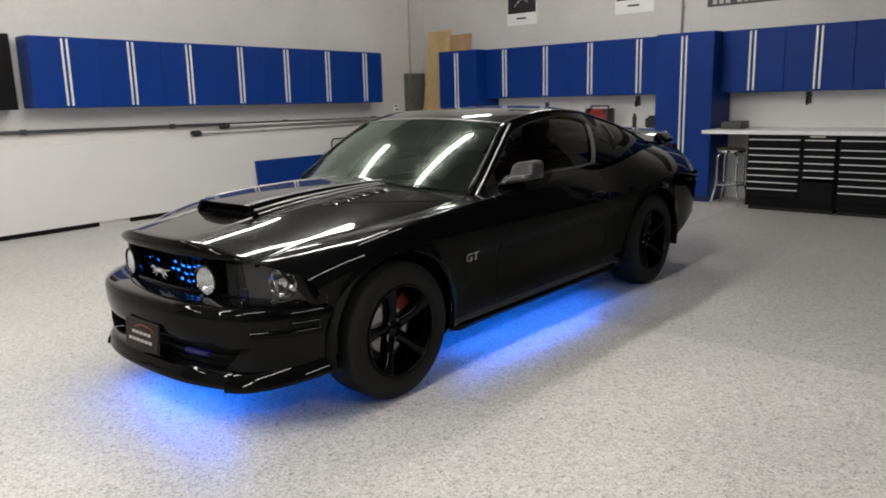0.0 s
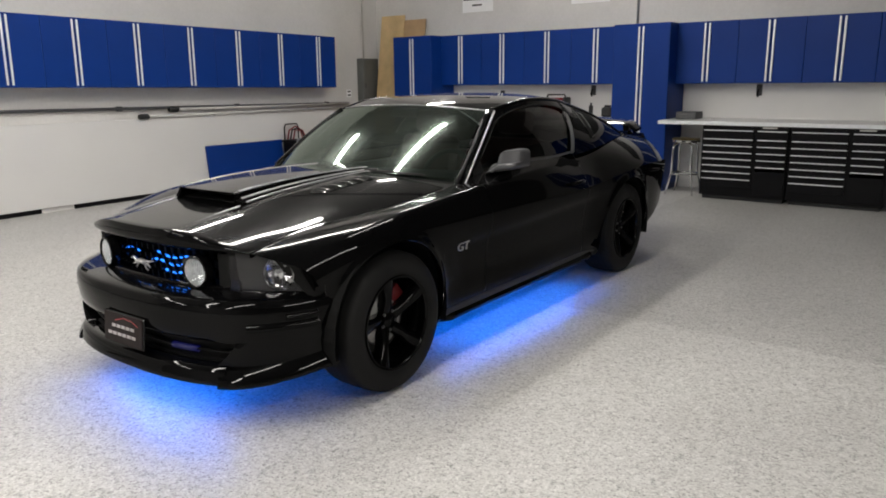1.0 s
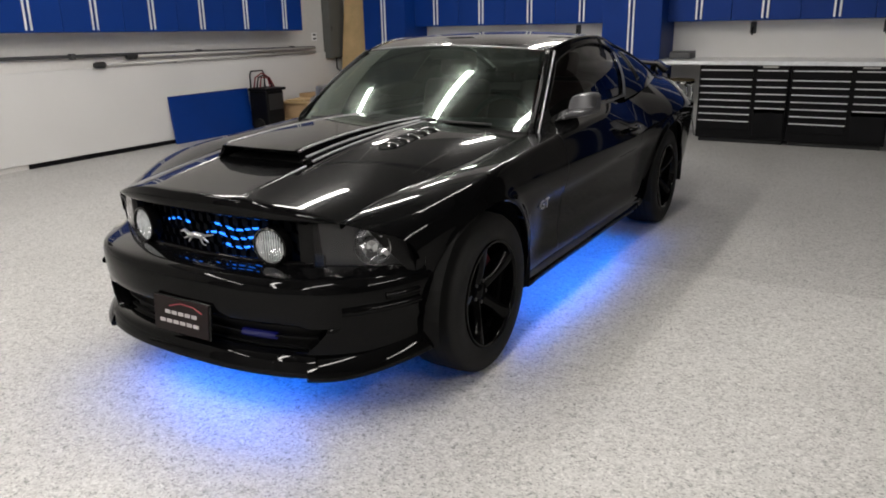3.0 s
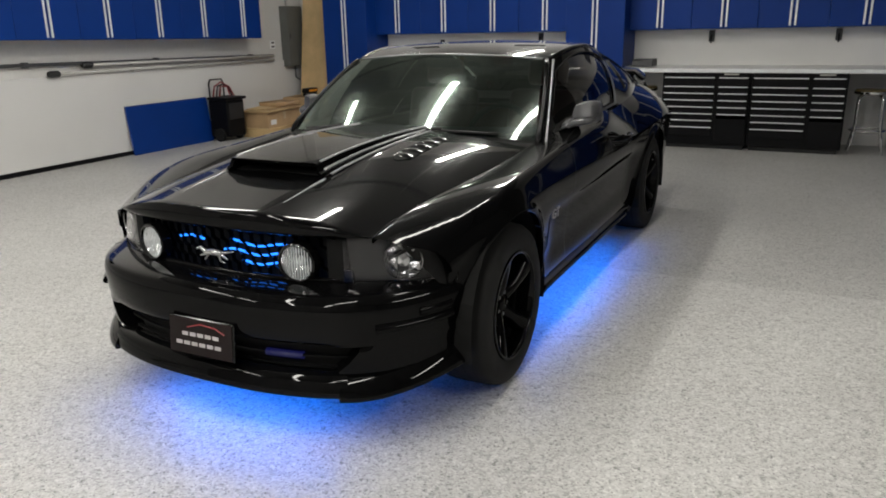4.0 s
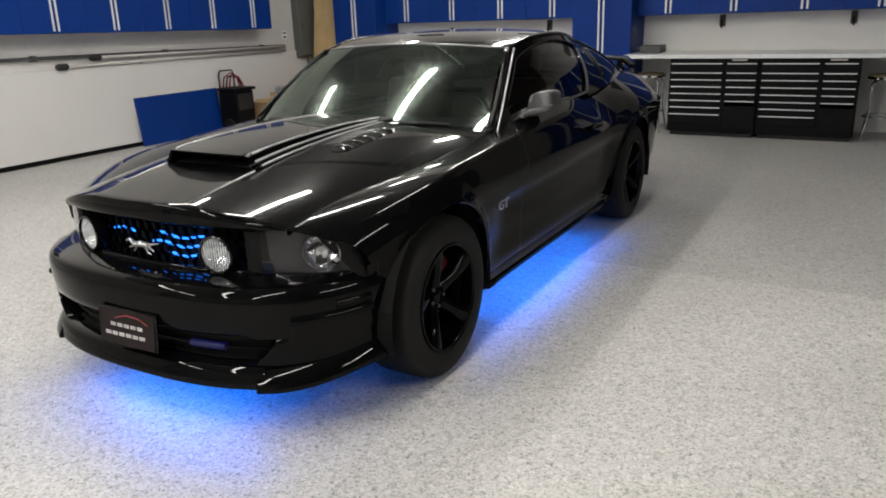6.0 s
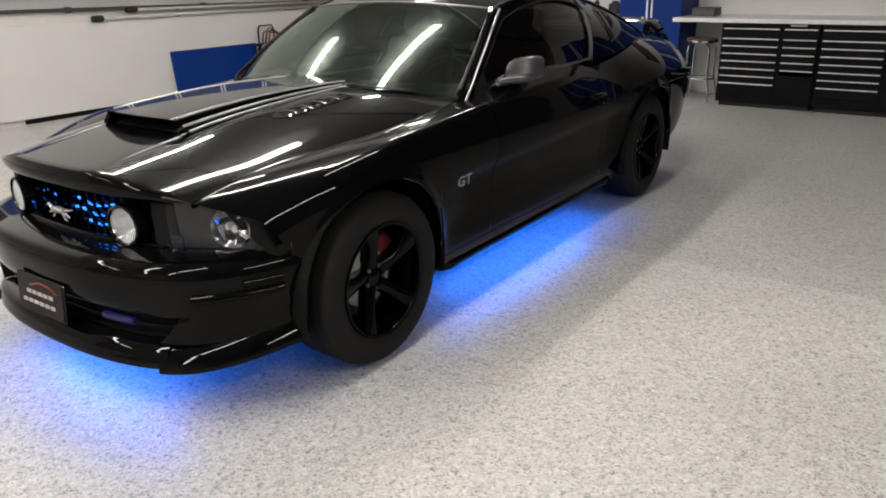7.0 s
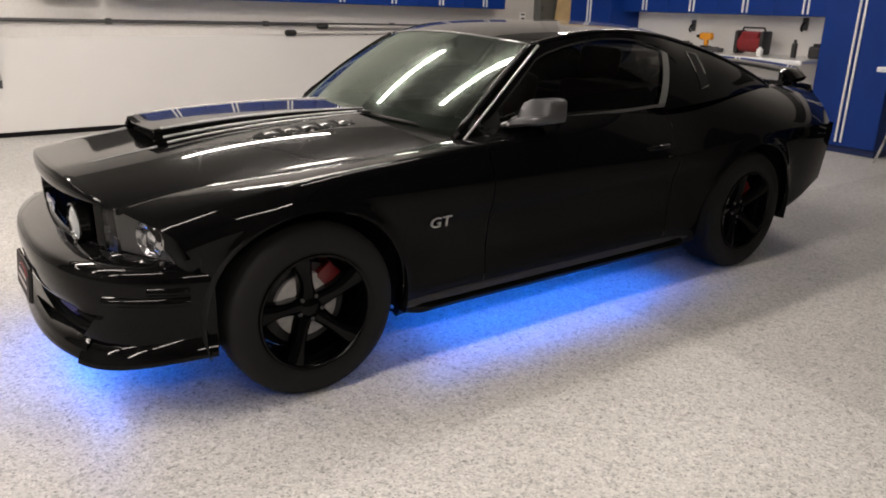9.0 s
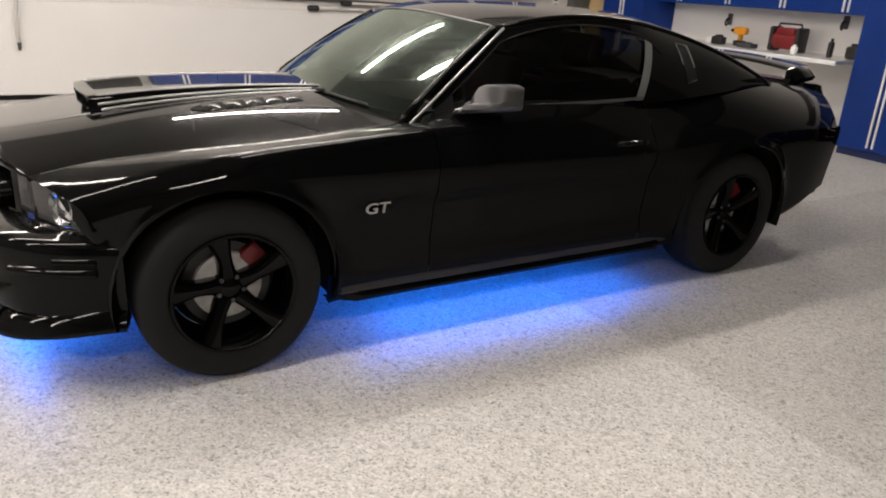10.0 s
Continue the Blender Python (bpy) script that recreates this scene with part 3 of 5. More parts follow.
# ---- the car: materials ----
def paint_mat(name="black_car_paint"):
    """Deep black paint under a polished clear coat, whose gloss climbs steeply towards grazing sight."""
    m = bpy.data.materials.new(name)
    m.use_nodes = True
    n, l = m.node_tree.nodes, m.node_tree.links
    n.remove(n["Principled BSDF"])
    co = n.new("ShaderNodeTexCoord")
    t = n.new("ShaderNodeTexNoise")
    t.inputs["Scale"].default_value = 260
    l.new(co.outputs["Object"], t.inputs["Vector"])
    b = n.new("ShaderNodeBump")
    b.inputs["Strength"].default_value, b.inputs["Distance"].default_value = 0.03, 0.0006
    l.new(t.outputs["Fac"], b.inputs["Height"])
    df, gl, mx, fr = n.new("ShaderNodeBsdfDiffuse"), n.new("ShaderNodeBsdfGlossy"), n.new("ShaderNodeMixShader"), n.new("ShaderNodeLayerWeight")
    df.inputs["Color"].default_value = (0.002, 0.002, 0.0022, 1)
    gl.inputs["Color"].default_value, gl.inputs["Roughness"].default_value = (1, 1, 1, 1), 0.02
    pw, ml = n.new("ShaderNodeMath"), n.new("ShaderNodeMath")
    pw.operation, ml.operation, ml.use_clamp = "POWER", "ADD", True
    ml.inputs[1].default_value = 0.013
    l.new(fr.outputs["Facing"], pw.inputs[0])
    l.new(pw.outputs["Value"], ml.inputs[0])
    l.new(ml.outputs["Value"], mx.inputs["Fac"])
    l.new(b.outputs["Normal"], gl.inputs["Normal"])
    l.new(b.outputs["Normal"], fr.inputs["Normal"])
    l.new(df.outputs["BSDF"], mx.inputs[1])
    # reflected light on flanks is cut by a steeper gloss exponent than tops
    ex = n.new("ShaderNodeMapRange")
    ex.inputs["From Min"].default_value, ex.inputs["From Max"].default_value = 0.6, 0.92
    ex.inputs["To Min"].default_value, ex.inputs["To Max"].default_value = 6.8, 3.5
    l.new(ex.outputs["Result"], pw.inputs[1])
    # a rougher gloss lobe puts a soft grey sheen on surfaces facing up
    g2, m2, ge, sx, mp = n.new("ShaderNodeBsdfGlossy"), n.new("ShaderNodeMixShader"), n.new("ShaderNodeNewGeometry"), n.new("ShaderNodeSeparateXYZ"), n.new("ShaderNodeMapRange")
    g2.inputs["Color"].default_value, g2.inputs["Roughness"].default_value = (1, 1, 1, 1), 0.23
    ab = n.new("ShaderNodeMath")
    ab.operation = "ABSOLUTE"
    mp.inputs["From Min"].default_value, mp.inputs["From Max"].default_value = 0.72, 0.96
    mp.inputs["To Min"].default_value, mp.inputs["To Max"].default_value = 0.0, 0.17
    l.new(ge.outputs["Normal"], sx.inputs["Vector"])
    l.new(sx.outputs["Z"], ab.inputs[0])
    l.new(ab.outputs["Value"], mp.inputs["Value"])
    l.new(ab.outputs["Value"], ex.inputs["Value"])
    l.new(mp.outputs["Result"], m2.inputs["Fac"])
    l.new(gl.outputs["BSDF"], m2.inputs[1])
    l.new(g2.outputs["BSDF"], m2.inputs[2])
    l.new(m2.outputs["Shader"], mx.inputs[2])
    l.new(mx.outputs["Shader"], n["Material Output"].inputs["Surface"])
    return m


def glass_mat(name, tint, rough=0.0, ior=1.5, dust=0.0, climb=5.0, sheen=(1, 1, 1)):
    m = bpy.data.materials.new(name)
    m.use_nodes = True
    n, l = m.node_tree.nodes, m.node_tree.links
    n.remove(n["Principled BSDF"])
    tr, gl, mx, fr = n.new("ShaderNodeBsdfTransparent"), n.new("ShaderNodeBsdfGlossy"), n.new("ShaderNodeMixShader"), n.new("ShaderNodeLayerWeight")
    tr.inputs["Color"].default_value = (*tint, 1)
    gl.inputs["Color"].default_value, gl.inputs["Roughness"].default_value = (*sheen, 1), rough
    # the share of mirror image climbs from its value face-on to full at grazing sight
    f0 = ((ior - 1) / (ior + 1)) ** 2
    pw, ma = n.new("ShaderNodeMath"), n.new("ShaderNodeMath")
    pw.operation, ma.operation, ma.use_clamp = "POWER", "MULTIPLY_ADD", True
    pw.inputs[1].default_value, ma.inputs[1].default_value, ma.inputs[2].default_value = climb, 1 - f0, f0
    l.new(fr.outputs["Facing"], pw.inputs[0])
    l.new(pw.outputs["Value"], ma.inputs[0])
    l.new(ma.outputs["Value"], mx.inputs["Fac"])
    l.new(tr.outputs["BSDF"], mx.inputs[1])
    l.new(gl.outputs["BSDF"], mx.inputs[2])
    if dust:
        # a film of dust scatters part of the mirror image
        g2, m2 = n.new("ShaderNodeBsdfGlossy"), n.new("ShaderNodeMixShader")
        g2.inputs["Color"].default_value, g2.inputs["Roughness"].default_value = (*sheen, 1), 0.2
        t2 = n.new("ShaderNodeTexNoise")
        t2.inputs["Scale"].default_value = 4.0
        mp = n.new("ShaderNodeMapRange")
        mp.inputs["From Min"].default_value, mp.inputs["From Max"].default_value = 0.3, 0.7
        mp.inputs["To Min"].default_value, mp.inputs["To Max"].default_value = dust * 0.6, dust * 1.4
        co = n.new("ShaderNodeTexCoord")
        l.new(co.outputs["Object"], t2.inputs["Vector"])
        l.new(t2.outputs["Fac"], mp.inputs["Value"])
        l.new(mp.outputs["Result"], m2.inputs["Fac"])
        l.new(gl.outputs["BSDF"], m2.inputs[1])
        l.new(g2.outputs["BSDF"], m2.inputs[2])
        l.new(m2.outputs["Shader"], mx.inputs[2])
    l.new(mx.outputs["Shader"], n["Material Output"].inputs["Surface"])
    return m


M.update({
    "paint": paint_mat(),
    "gloss": mat("gloss_black_plastic", (0.003, 0.003, 0.003), 0.12, spec=0.35),
    "matte": mat("matt_black_plastic", (0.004, 0.004, 0.004), 0.7, vary=0.2, scale=8, spec=0.2),
    "mirrorcap": mat("dark_silver_cap", (0.075, 0.075, 0.08), 0.32, metal=0.4, spec=0.5),
    "disc": mat("brake_disc_steel", (0.035, 0.035, 0.036), 0.45, metal=0.5, vary=0.1, scale=30),
    "hat": mat("bare_disc_hat", (0.42, 0.41, 0.40), 0.5, metal=0.2, vary=0.15, scale=30),
    "caliper": mat("red_caliper", (0.12, 0.006, 0.008), 0.4, vary=0.1, scale=10),
    "seat": mat("dark_red_leather", (0.05, 0.009, 0.009), 0.5, vary=0.15, scale=6, bump=0.1, bump_scale=80),
    "dash": mat("black_dashboard", (0.02, 0.02, 0.021), 0.55, vary=0.15, scale=7, bump=0.1, bump_scale=200),
    "windscreen": glass_mat("windscreen_glass", (0.15, 0.20, 0.175), ior=1.65, dust=0.22, climb=3.3, sheen=(0.86, 1.0, 0.90)),
    "tint": glass_mat("tinted_glass", (0.30, 0.29, 0.29), ior=1.42),
    "sideglass": glass_mat("side_glass", (0.22, 0.225, 0.22), ior=1.45),
    "lens": glass_mat("lamp_lens", (0.85, 0.87, 0.88)),
    "smoke": glass_mat("smoked_lens", (0.80, 0.80, 0.81), ior=1.4),
    "lamphouse": mat("dark_grey_lamp_housing", (0.035, 0.035, 0.036), 0.45, vary=0.1, scale=12),
    "reflector": mat("lamp_reflector", (0.90, 0.90, 0.91), 0.10, metal=1.0, vary=0.06, scale=40, bump=1.0, bump_scale=30),
    "lampchrome": mat("lamp_bowl_chrome", (0.40, 0.40, 0.41), 0.16, metal=1.0, vary=0.1, scale=30, bump=0.5, bump_scale=60),
    "bulb": mat("lamp_inner_glass", (0.9, 0.9, 0.9), 0.15, vary=0.1, scale=60, bump=0.6, bump_scale=70),
    "rim": paint_mat("gloss_black_rim"),
    "ridge_glint": mat("ridge_highlight_grey", (0.42, 0.42, 0.43), 0.25, metal=0.3, vary=0.1, scale=20),
    "trim": mat("satin_window_trim", (0.06, 0.06, 0.06), 0.3, vary=0.1, scale=20),
    # grey stands in for reflections on the window post and louvre edges
    "post": mat("grey_edge_reflection", (0.11, 0.115, 0.11), 0.3, vary=0.1, scale=10),
    "badge": mat("satin_silver_badge", (0.5, 0.5, 0.51), 0.28, metal=0.8),
    "plate": mat("dark_plate_insert", (0.007, 0.003, 0.003), 0.5, spec=0.2, vary=0.3, scale=14),
    "plateword": mat("pale_plate_print", (0.42, 0.39, 0.39), 0.4),
    "taillens": mat("red_tail_lens", (0.16, 0.006, 0.008), 0.12, coat=0.8),
    "led": glow("blue_led", (0.003, 0.165, 1.0), 72.0),
    "intakeled": glow("dim_blue_led", (0.01, 0.02, 1.0), 0.05),
    "grilleled": glow("blue_grille_led", (0.015, 0.2, 1.0), 3.0),
})


# ---- the car: form ----
def spline(pts):
    """A natural cubic curve through (t, value) pairs, as a function."""
    x, y = np.array([p[0] for p in pts], float), np.array([p[1] for p in pts], float)
    n = len(x)
    h = np.diff(x)
    A, b = np.eye(n), np.zeros(n)
    for i in range(1, n - 1):
        A[i, i - 1], A[i, i], A[i, i + 1] = h[i - 1], 2 * (h[i - 1] + h[i]), h[i]
        b[i] = 6 * ((y[i + 1] - y[i]) / h[i] - (y[i] - y[i - 1]) / h[i - 1])
    k = np.linalg.solve(A, b)

    def f(t):
        i = int(np.clip(np.searchsorted(x, t) - 1, 0, n - 2))
        if t < x[0] or t > x[-1]:
            j = 0 if t < x[0] else n - 1
            i = 0 if j == 0 else n - 2
            s = (y[i + 1] - y[i]) / h[i] + (-h[i] * (2 * k[i] + k[i + 1]) / 6 if j == 0 else h[i] * (k[i] + 2 * k[i + 1]) / 6)
            return float(y[j] + s * (t - x[j]))
        a, c = (x[i + 1] - t) / h[i], (t - x[i]) / h[i]
        return float(a * y[i] + c * y[i + 1] + ((a**3 - a) * k[i] + (c**3 - c) * k[i + 1]) * h[i] ** 2 / 6)

    return f


def ease(a, b, t):
    """0 at a, 1 at b, smooth between."""
    u = min(1, max(0, (t - a) / (b - a)))
    return u * u * (3 - 2 * u)


HUB, AXLE, ARCH = 0.342, 1.36, 0.394
W = spline([(-1.80, 0.845), (-1.6, 0.895), (-1.36, 0.925), (-0.9, 0.918), (0, 0.915), (0.8, 0.922), (1.36, 0.945), (1.8, 0.932), (2.1, 0.905), (2.3, 0.862)])
ZK = spline([(-1.80, 0.615), (-1.6, 0.70), (-1.36, 0.745), (-0.9, 0.745), (0, 0.735), (0.8, 0.745), (1.36, 0.79), (1.8, 0.80), (2.3, 0.78)])
ZC = spline([(-1.80, 0.770), (-1.6, 0.838), (-1.36, 0.895), (-0.9, 0.950), (-0.5, 0.987), (0, 1.055), (0.4, 1.09), (0.8, 1.10), (1.36, 1.09), (1.8, 1.05), (2.3, 1.0)])
ZS = spline([(-1.80, 0.695), (-1.6, 0.775), (-1.36, 0.836), (-0.95, 0.870), (-0.5, 0.894), (0, 0.905), (0.6, 0.915), (1.0, 0.932), (1.36, 0.945), (1.8, 0.94), (2.3, 0.90)])
ZH = spline([(-1.80, 0.838), (-1.70, 0.8545), (-1.60, 0.871), (-1.48, 0.890), (-1.36, 0.909), (-0.9, 0.953), (-0.5, 0.966), (0, 0.97)])
ZG = spline([(-1.80, 0.755), (-1.6, 0.793), (-1.42, 0.814), (-1.19, 0.832), (-0.85, 0.862), (-0.57, 0.893)])
BOW = spline([(-1.80, 0.295), (-1.36, 0.245), (-0.9, 0.215), (-0.5, 0.225), (0, 0.12), (0.8, -0.04), (1.36, -0.12), (1.8, -0.15), (2.3, -0.17)])
EN, CREASE = 6.0, 0.245


def low(Y):
    """The lower edge of the side panels: sill, wheel arches, bumper ends."""
    for c in (-AXLE, AXLE):
        if abs(Y - c) < ARCH - 1e-6:
            return HUB + math.sqrt(ARCH**2 - (Y - c) ** 2)
    if Y < -AXLE:
        return 0.56
    return 0.205 if Y < AXLE else 0.26 + 0.16 * ease(1.75, 2.3, Y)


def side_x(Y, z):
    x = W(Y)
    x -= 0.060 * max(0, (0.72 - z) / 0.52) + (0.03 * ((0.34 - z) / 0.14) ** 1.7 if z < 0.34 else 0)
    scal = ease(-0.98, -0.72, Y) * (1 - ease(0.72, 1.02, Y))
    x -= 0.020 * scal * ease(0.30, 0.44, z) * (1 - ease(0.585 + 0.03 * ease(-0.7, 0.9, Y), 0.655 + 0.03 * ease(-0.7, 0.9, Y), z))
    for c in (-AXLE, AXLE):
        d = math.hypot(Y - c, z - HUB) - ARCH
        x += 0.016 * math.exp(-((d / 0.036) ** 2))
    return x


def hood_x(Y):
    """Half the bonnet's width."""
    return 0.615 + 0.095 * ease(-1.8, -0.6, Y)


def skin(Y, th):
    """A point of the upper body: th runs from 0 on the side to pi/2 on the centre line."""
    w, zk, zc = W(Y), ZK(Y), ZC(Y)
    f = math.cos(th) ** (2 / EN) if th < math.pi / 2 - 1e-6 else 0.0
    x = w * f
    xh = hood_x(Y) if Y < -0.5 else 0.70 - 0.06 * ease(1.2, 1.7, Y)

    def crown(x):
        if Y < -0.3:
            # a flat centre that breaks at a crease and falls away to the fenders
            g = max(0, x - 0.225) / (xh - 0.225)
            front = ZH(Y) - (ZH(Y) - ZG(Y)) * (0.28 * g + 0.72 * g * g)
            if Y < -0.52:
                return front
        up = math.sqrt(max(0, 1 - (x / w) ** EN))
        full = zk + (zc - zk) * up
        k = ease(-0.52, -0.05, Y)
        return full if k >= 1 else ZG(Y) + (full - ZG(Y)) * k

    if x <= xh:
        z = crown(x)
    else:
        # the flank leans in to a crisp shoulder, and a nearly flat top runs from there to the bonnet's edge
        soft = ease(0.1, 1.0, Y)
        lean, zs = 0.036 + 0.085 * soft, ZS(Y)
        u = (w - lean - x) / (w - lean - xh)
        top = zs + (crown(xh) - zs) * u + 0.040 * u * (1 - u) * ease(-1.85, -1.5, Y)
        flank_z = zk + (zs - zk) * (max(0, w - x) / lean) ** 0.667
        k = 0.044 + 0.063 * soft
        h = min(1, max(0, 0.5 + 0.5 * (top - flank_z) / k))
        z = top + (flank_z - top) * h - k * h * (1 - h)
        z = max(zk, z) if f > 0.999 else z
    return Vector((x, Y - BOW(Y) * (1 - f**2.4), z))


def theta(Y, x):
    return math.acos(min(1, (x / W(Y)) ** (EN / 2)))


def mirrored(rows):
    return [[Vector((-p[0], p[1], p[2])) for p in r] for r in rows]


car = thing("car", "glossy black two-door muscle coupe with black wheels", "car")


def both(name, rows, material, parent=None, label="", smooth=35, thick=0.0):
    """A panel and its mirror image."""
    obs = []
    for rr in (rows, mirrored(rows)):
        bm = bmesh.new()
        sheet(bm, rr)
        obs.append(part(name, bm, material, parent or car, label, smooth))
        if thick:
            md = obs[-1].modifiers.new("thickness", "SOLIDIFY")
            md.thickness, md.offset = thick, 0
    return obs


def columns(a, b, step=0.03):
    """Stations from a to b, denser round the wheel arches."""
    s = set(np.round(np.linspace(a, b, max(2, int((b - a) / step) + 1)), 4))
    for c in (-AXLE, AXLE):
        for k in range(37):
            y = round(c - ARCH * math.cos(math.pi * k / 36), 4)
            if a < y < b:
                s.add(y)
        for e in (-ARCH - 0.0015, ARCH + 0.0015):
            if a < c + e < b:
                s.add(round(c + e, 4))
    s = sorted(s)
    return [v for i, v in enumerate(s) if i == 0 or v - s[i - 1] > 0.0012]


def inner_x(Y):
    """How far in the painted shoulder reaches."""
    if Y < -0.46:
        return hood_x(Y) + 0.004
    if Y < 1.2:
        return 0.70
    return 0.0


def shell(name, a, b, label="", nv=24, nt=64, inner=inner_x):
    rows = []
    for Y in columns(a, b):
        zl, zk = low(Y), ZK(Y)
        row = [Vector((side_x(Y, zl) - 0.035, Y, zl + 0.004)), Vector((side_x(Y, zl) - 0.006, Y, zl - 0.002)), Vector((side_x(Y, zl), Y, zl + 0.004))]
        for i in range(1, nv):
            z = zl + 0.004 + (zk - zl - 0.004) * i / nv
            row.append(Vector((side_x(Y, z), Y, z)))
        end = theta(Y, inner(Y))
        for i in range(nt + 1):
            p = skin(Y, end * i / nt)
            p.x += (side_x(Y, ZK(Y)) - W(Y)) * (1 - i / nt) ** 2
            row.append(p)
        if inner(Y) > 0.01:
            q = row[-1]
            row += [Vector((q.x - dx, q.y, q.z - dz)) for dx, dz in ((0.0016, 0.0005), (0.0027, 0.0016), (0.0031, 0.0034), (0.0031, 0.02))]
        rows.append(row)
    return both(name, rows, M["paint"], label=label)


shell("front_fender", -1.80, -0.523, inner=lambda Y: hood_x(Y) + 0.004)
# the fenders' front edges turn in behind the headlamps
zl = low(-1.80)
col = [Vector((side_x(-1.80, zl + (ZK(-1.80) - zl) * i / 8), -1.80, zl + (ZK(-1.80) - zl) * i / 8)) for i in range(8)] + [skin(-1.80, theta(-1.80, hood_x(-1.80) + 0.004) * i / 56) for i in range(57)]
both("fender_return", [col, [p + Vector((-0.006, 0.010, -0.006)) for p in col], [p + Vector((-0.03, 0.075, -0.02)) for p in col]], M["paint"])
doors = shell("door", -0.518, 0.695, inner=lambda Y: 0.70)
shell("quarter_panel", 0.70, 2.25, inner=lambda Y: 0.70 if Y < 1.35 else 0.70 - 0.08 * ease(1.35, 1.8, Y))

# bonnet
rows = []
for Y in np.linspace(-1.80, -0.60, 52):
    xe = hood_x(Y) - 0.004
    a = theta(Y, xe)
    q = skin(Y, a)
    rows.append([Vector((q.x + dx, q.y, q.z - dz)) for dx, dz in ((0.0031, 0.02), (0.0031, 0.0034), (0.0027, 0.0016), (0.0016, 0.0005))] + [skin(Y, theta(Y, CREASE + 0.004 + (xe - CREASE - 0.004) * (1 - i / 26) ** 0.9)) for i in range(27)] + [skin(Y, theta(Y, x)) for x in (CREASE - 0.002, CREASE - 0.01, 0.215, 0.17, 0.12, 0.06, 0.0)])
full = [r + [Vector((-p.x, p.y, p.z)) for p in r[-2::-1]] for r in rows]


def lip_z(x):
    """The height of the bonnet's front lip above the grille and headlamps."""
    return min(skin(-1.80, theta(-1.80, abs(x))).z, 0.774 - 0.018 * (min(abs(x), 0.62) / 0.62) ** 2)


nose = [[Vector((p.x, p.y - dy * min(1, (p.z - lip_z(p.x)) / 0.03 + 0.15), p.z + (lip_z(p.x) - 0.002 - p.z) * f)) for p in full[0]] for dy, f in ((-0.03, 1.25), (0.004, 1.03), (0.009, 0.92), (0.012, 0.6), (0.010, 0.28), (0.0065, 0.12), (0.003, 0.04))]
bm = bmesh.new()
sheet(bm, nose + full)
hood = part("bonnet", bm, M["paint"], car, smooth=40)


def hood_point(x, y):
    """The height of the bonnet under (x, y)."""
    Y = y
    for _ in range(12):
        Y = y + BOW(Y) * (1 - min(1, abs(x) / W(Y)) ** 2.4)
    p = skin(Y, theta(Y, abs(x)))
    return p.z


# bonnet scoop with its dark mouth
def scoop():
    rows = []
    for i in range(25):
        t = i / 24
        y = -1.715 + 1.0 * t
        hw = 0.236 - 0.016 * t
        top = hood_point(0, y) + 0.010 + 0.048 * (1 - t) ** 0.9
        base = hood_point(hw, y) - 0.012
        h = top - base
        row = []
        for x, z in ((hw + 0.022, base), (hw + 0.021, base + h * 0.24), (hw + 0.018, base + h * 0.28), (hw + 0.008, base + h * 0.29), (hw + 0.006, base + h * 0.45), (hw - 0.004, base + h * 0.49), (hw - 0.010, base + h * 0.52), (hw - 0.014, base + h * 0.86), (hw - 0.017, base + h * 0.93), (hw - 0.024, base + h * 0.975), (hw - 0.034, top), (hw - 0.042, top + 0.0006), (hw - 0.052, top + 0.001), (hw * 0.45, top + 0.003), (0, top + 0.004)):
            row.append(Vector((x, y + (0.012 if z > base + h * 0.7 and i == 0 else 0) - 0.03 * (1 - (x / hw) ** 2) * (1 - t), z)))
        rows.append(row + [Vector((-p.x, p.y, p.z)) for p in row[-2::-1]])
    bm = bmesh.new()
    lip = [Vector((p.x * 0.955, p.y + 0.004, max(hood_point(0.22, -1.72) + 0.001, p.z - 0.009))) for p in rows[0]]
    inn = [Vector((p.x * 0.93, p.y + 0.16, p.z)) for p in lip]
    sheet(bm, [inn, lip] + rows)
    s = part("bonnet_scoop", bm, M["paint"], car, smooth=35)
    # rounded ridges along the scoop's flanks, painted grey as their highlights
    for sg in (-1, 1):
        for k in (2, 6, 9):
            part("ridge", tube(bmesh.new(), [(sg * (r[k].x + 0.001), r[k].y, r[k].z) for r in rows[1:]], 0.0055, 10), M["ridge_glint"], s, "ridge with its highlight painted grey", smooth=True)
    bm = bmesh.new()
    y = -1.60
    z0 = hood_point(0, y) - 0.01
    sheet(bm, [[(-0.222, y, z0), (0.222, y, z0)], [(-0.222, y, z0 + 0.062), (0.222, y, z0 + 0.062)]])
    part("scoop_mouth", bm, M["matte"], s)
    bm = bmesh.new()
    sheet(bm, [[(x, yy, hood_point(min(abs(x), 0.215), yy) + 0.003) for x in np.linspace(-0.215, 0.215, 9)] for yy in (-1.69, -1.645, -1.60)])
    part("scoop_floor", bm, M["matte"], s)


scoop()
# creases from the scoop's corners to the nose, their highlights painted grey
for s in (-1, 1):
    part("crease", tube(bmesh.new(), [(s * 0.250, y, hood_point(0.250, y) + 0.0005) for y in np.linspace(-1.97, -1.66, 12)], [0.001 + 0.0035 * min(1, k / 6) for k in range(12)], 8), M["ridge_glint"], hood, "crease with its highlight painted grey", smooth=True)

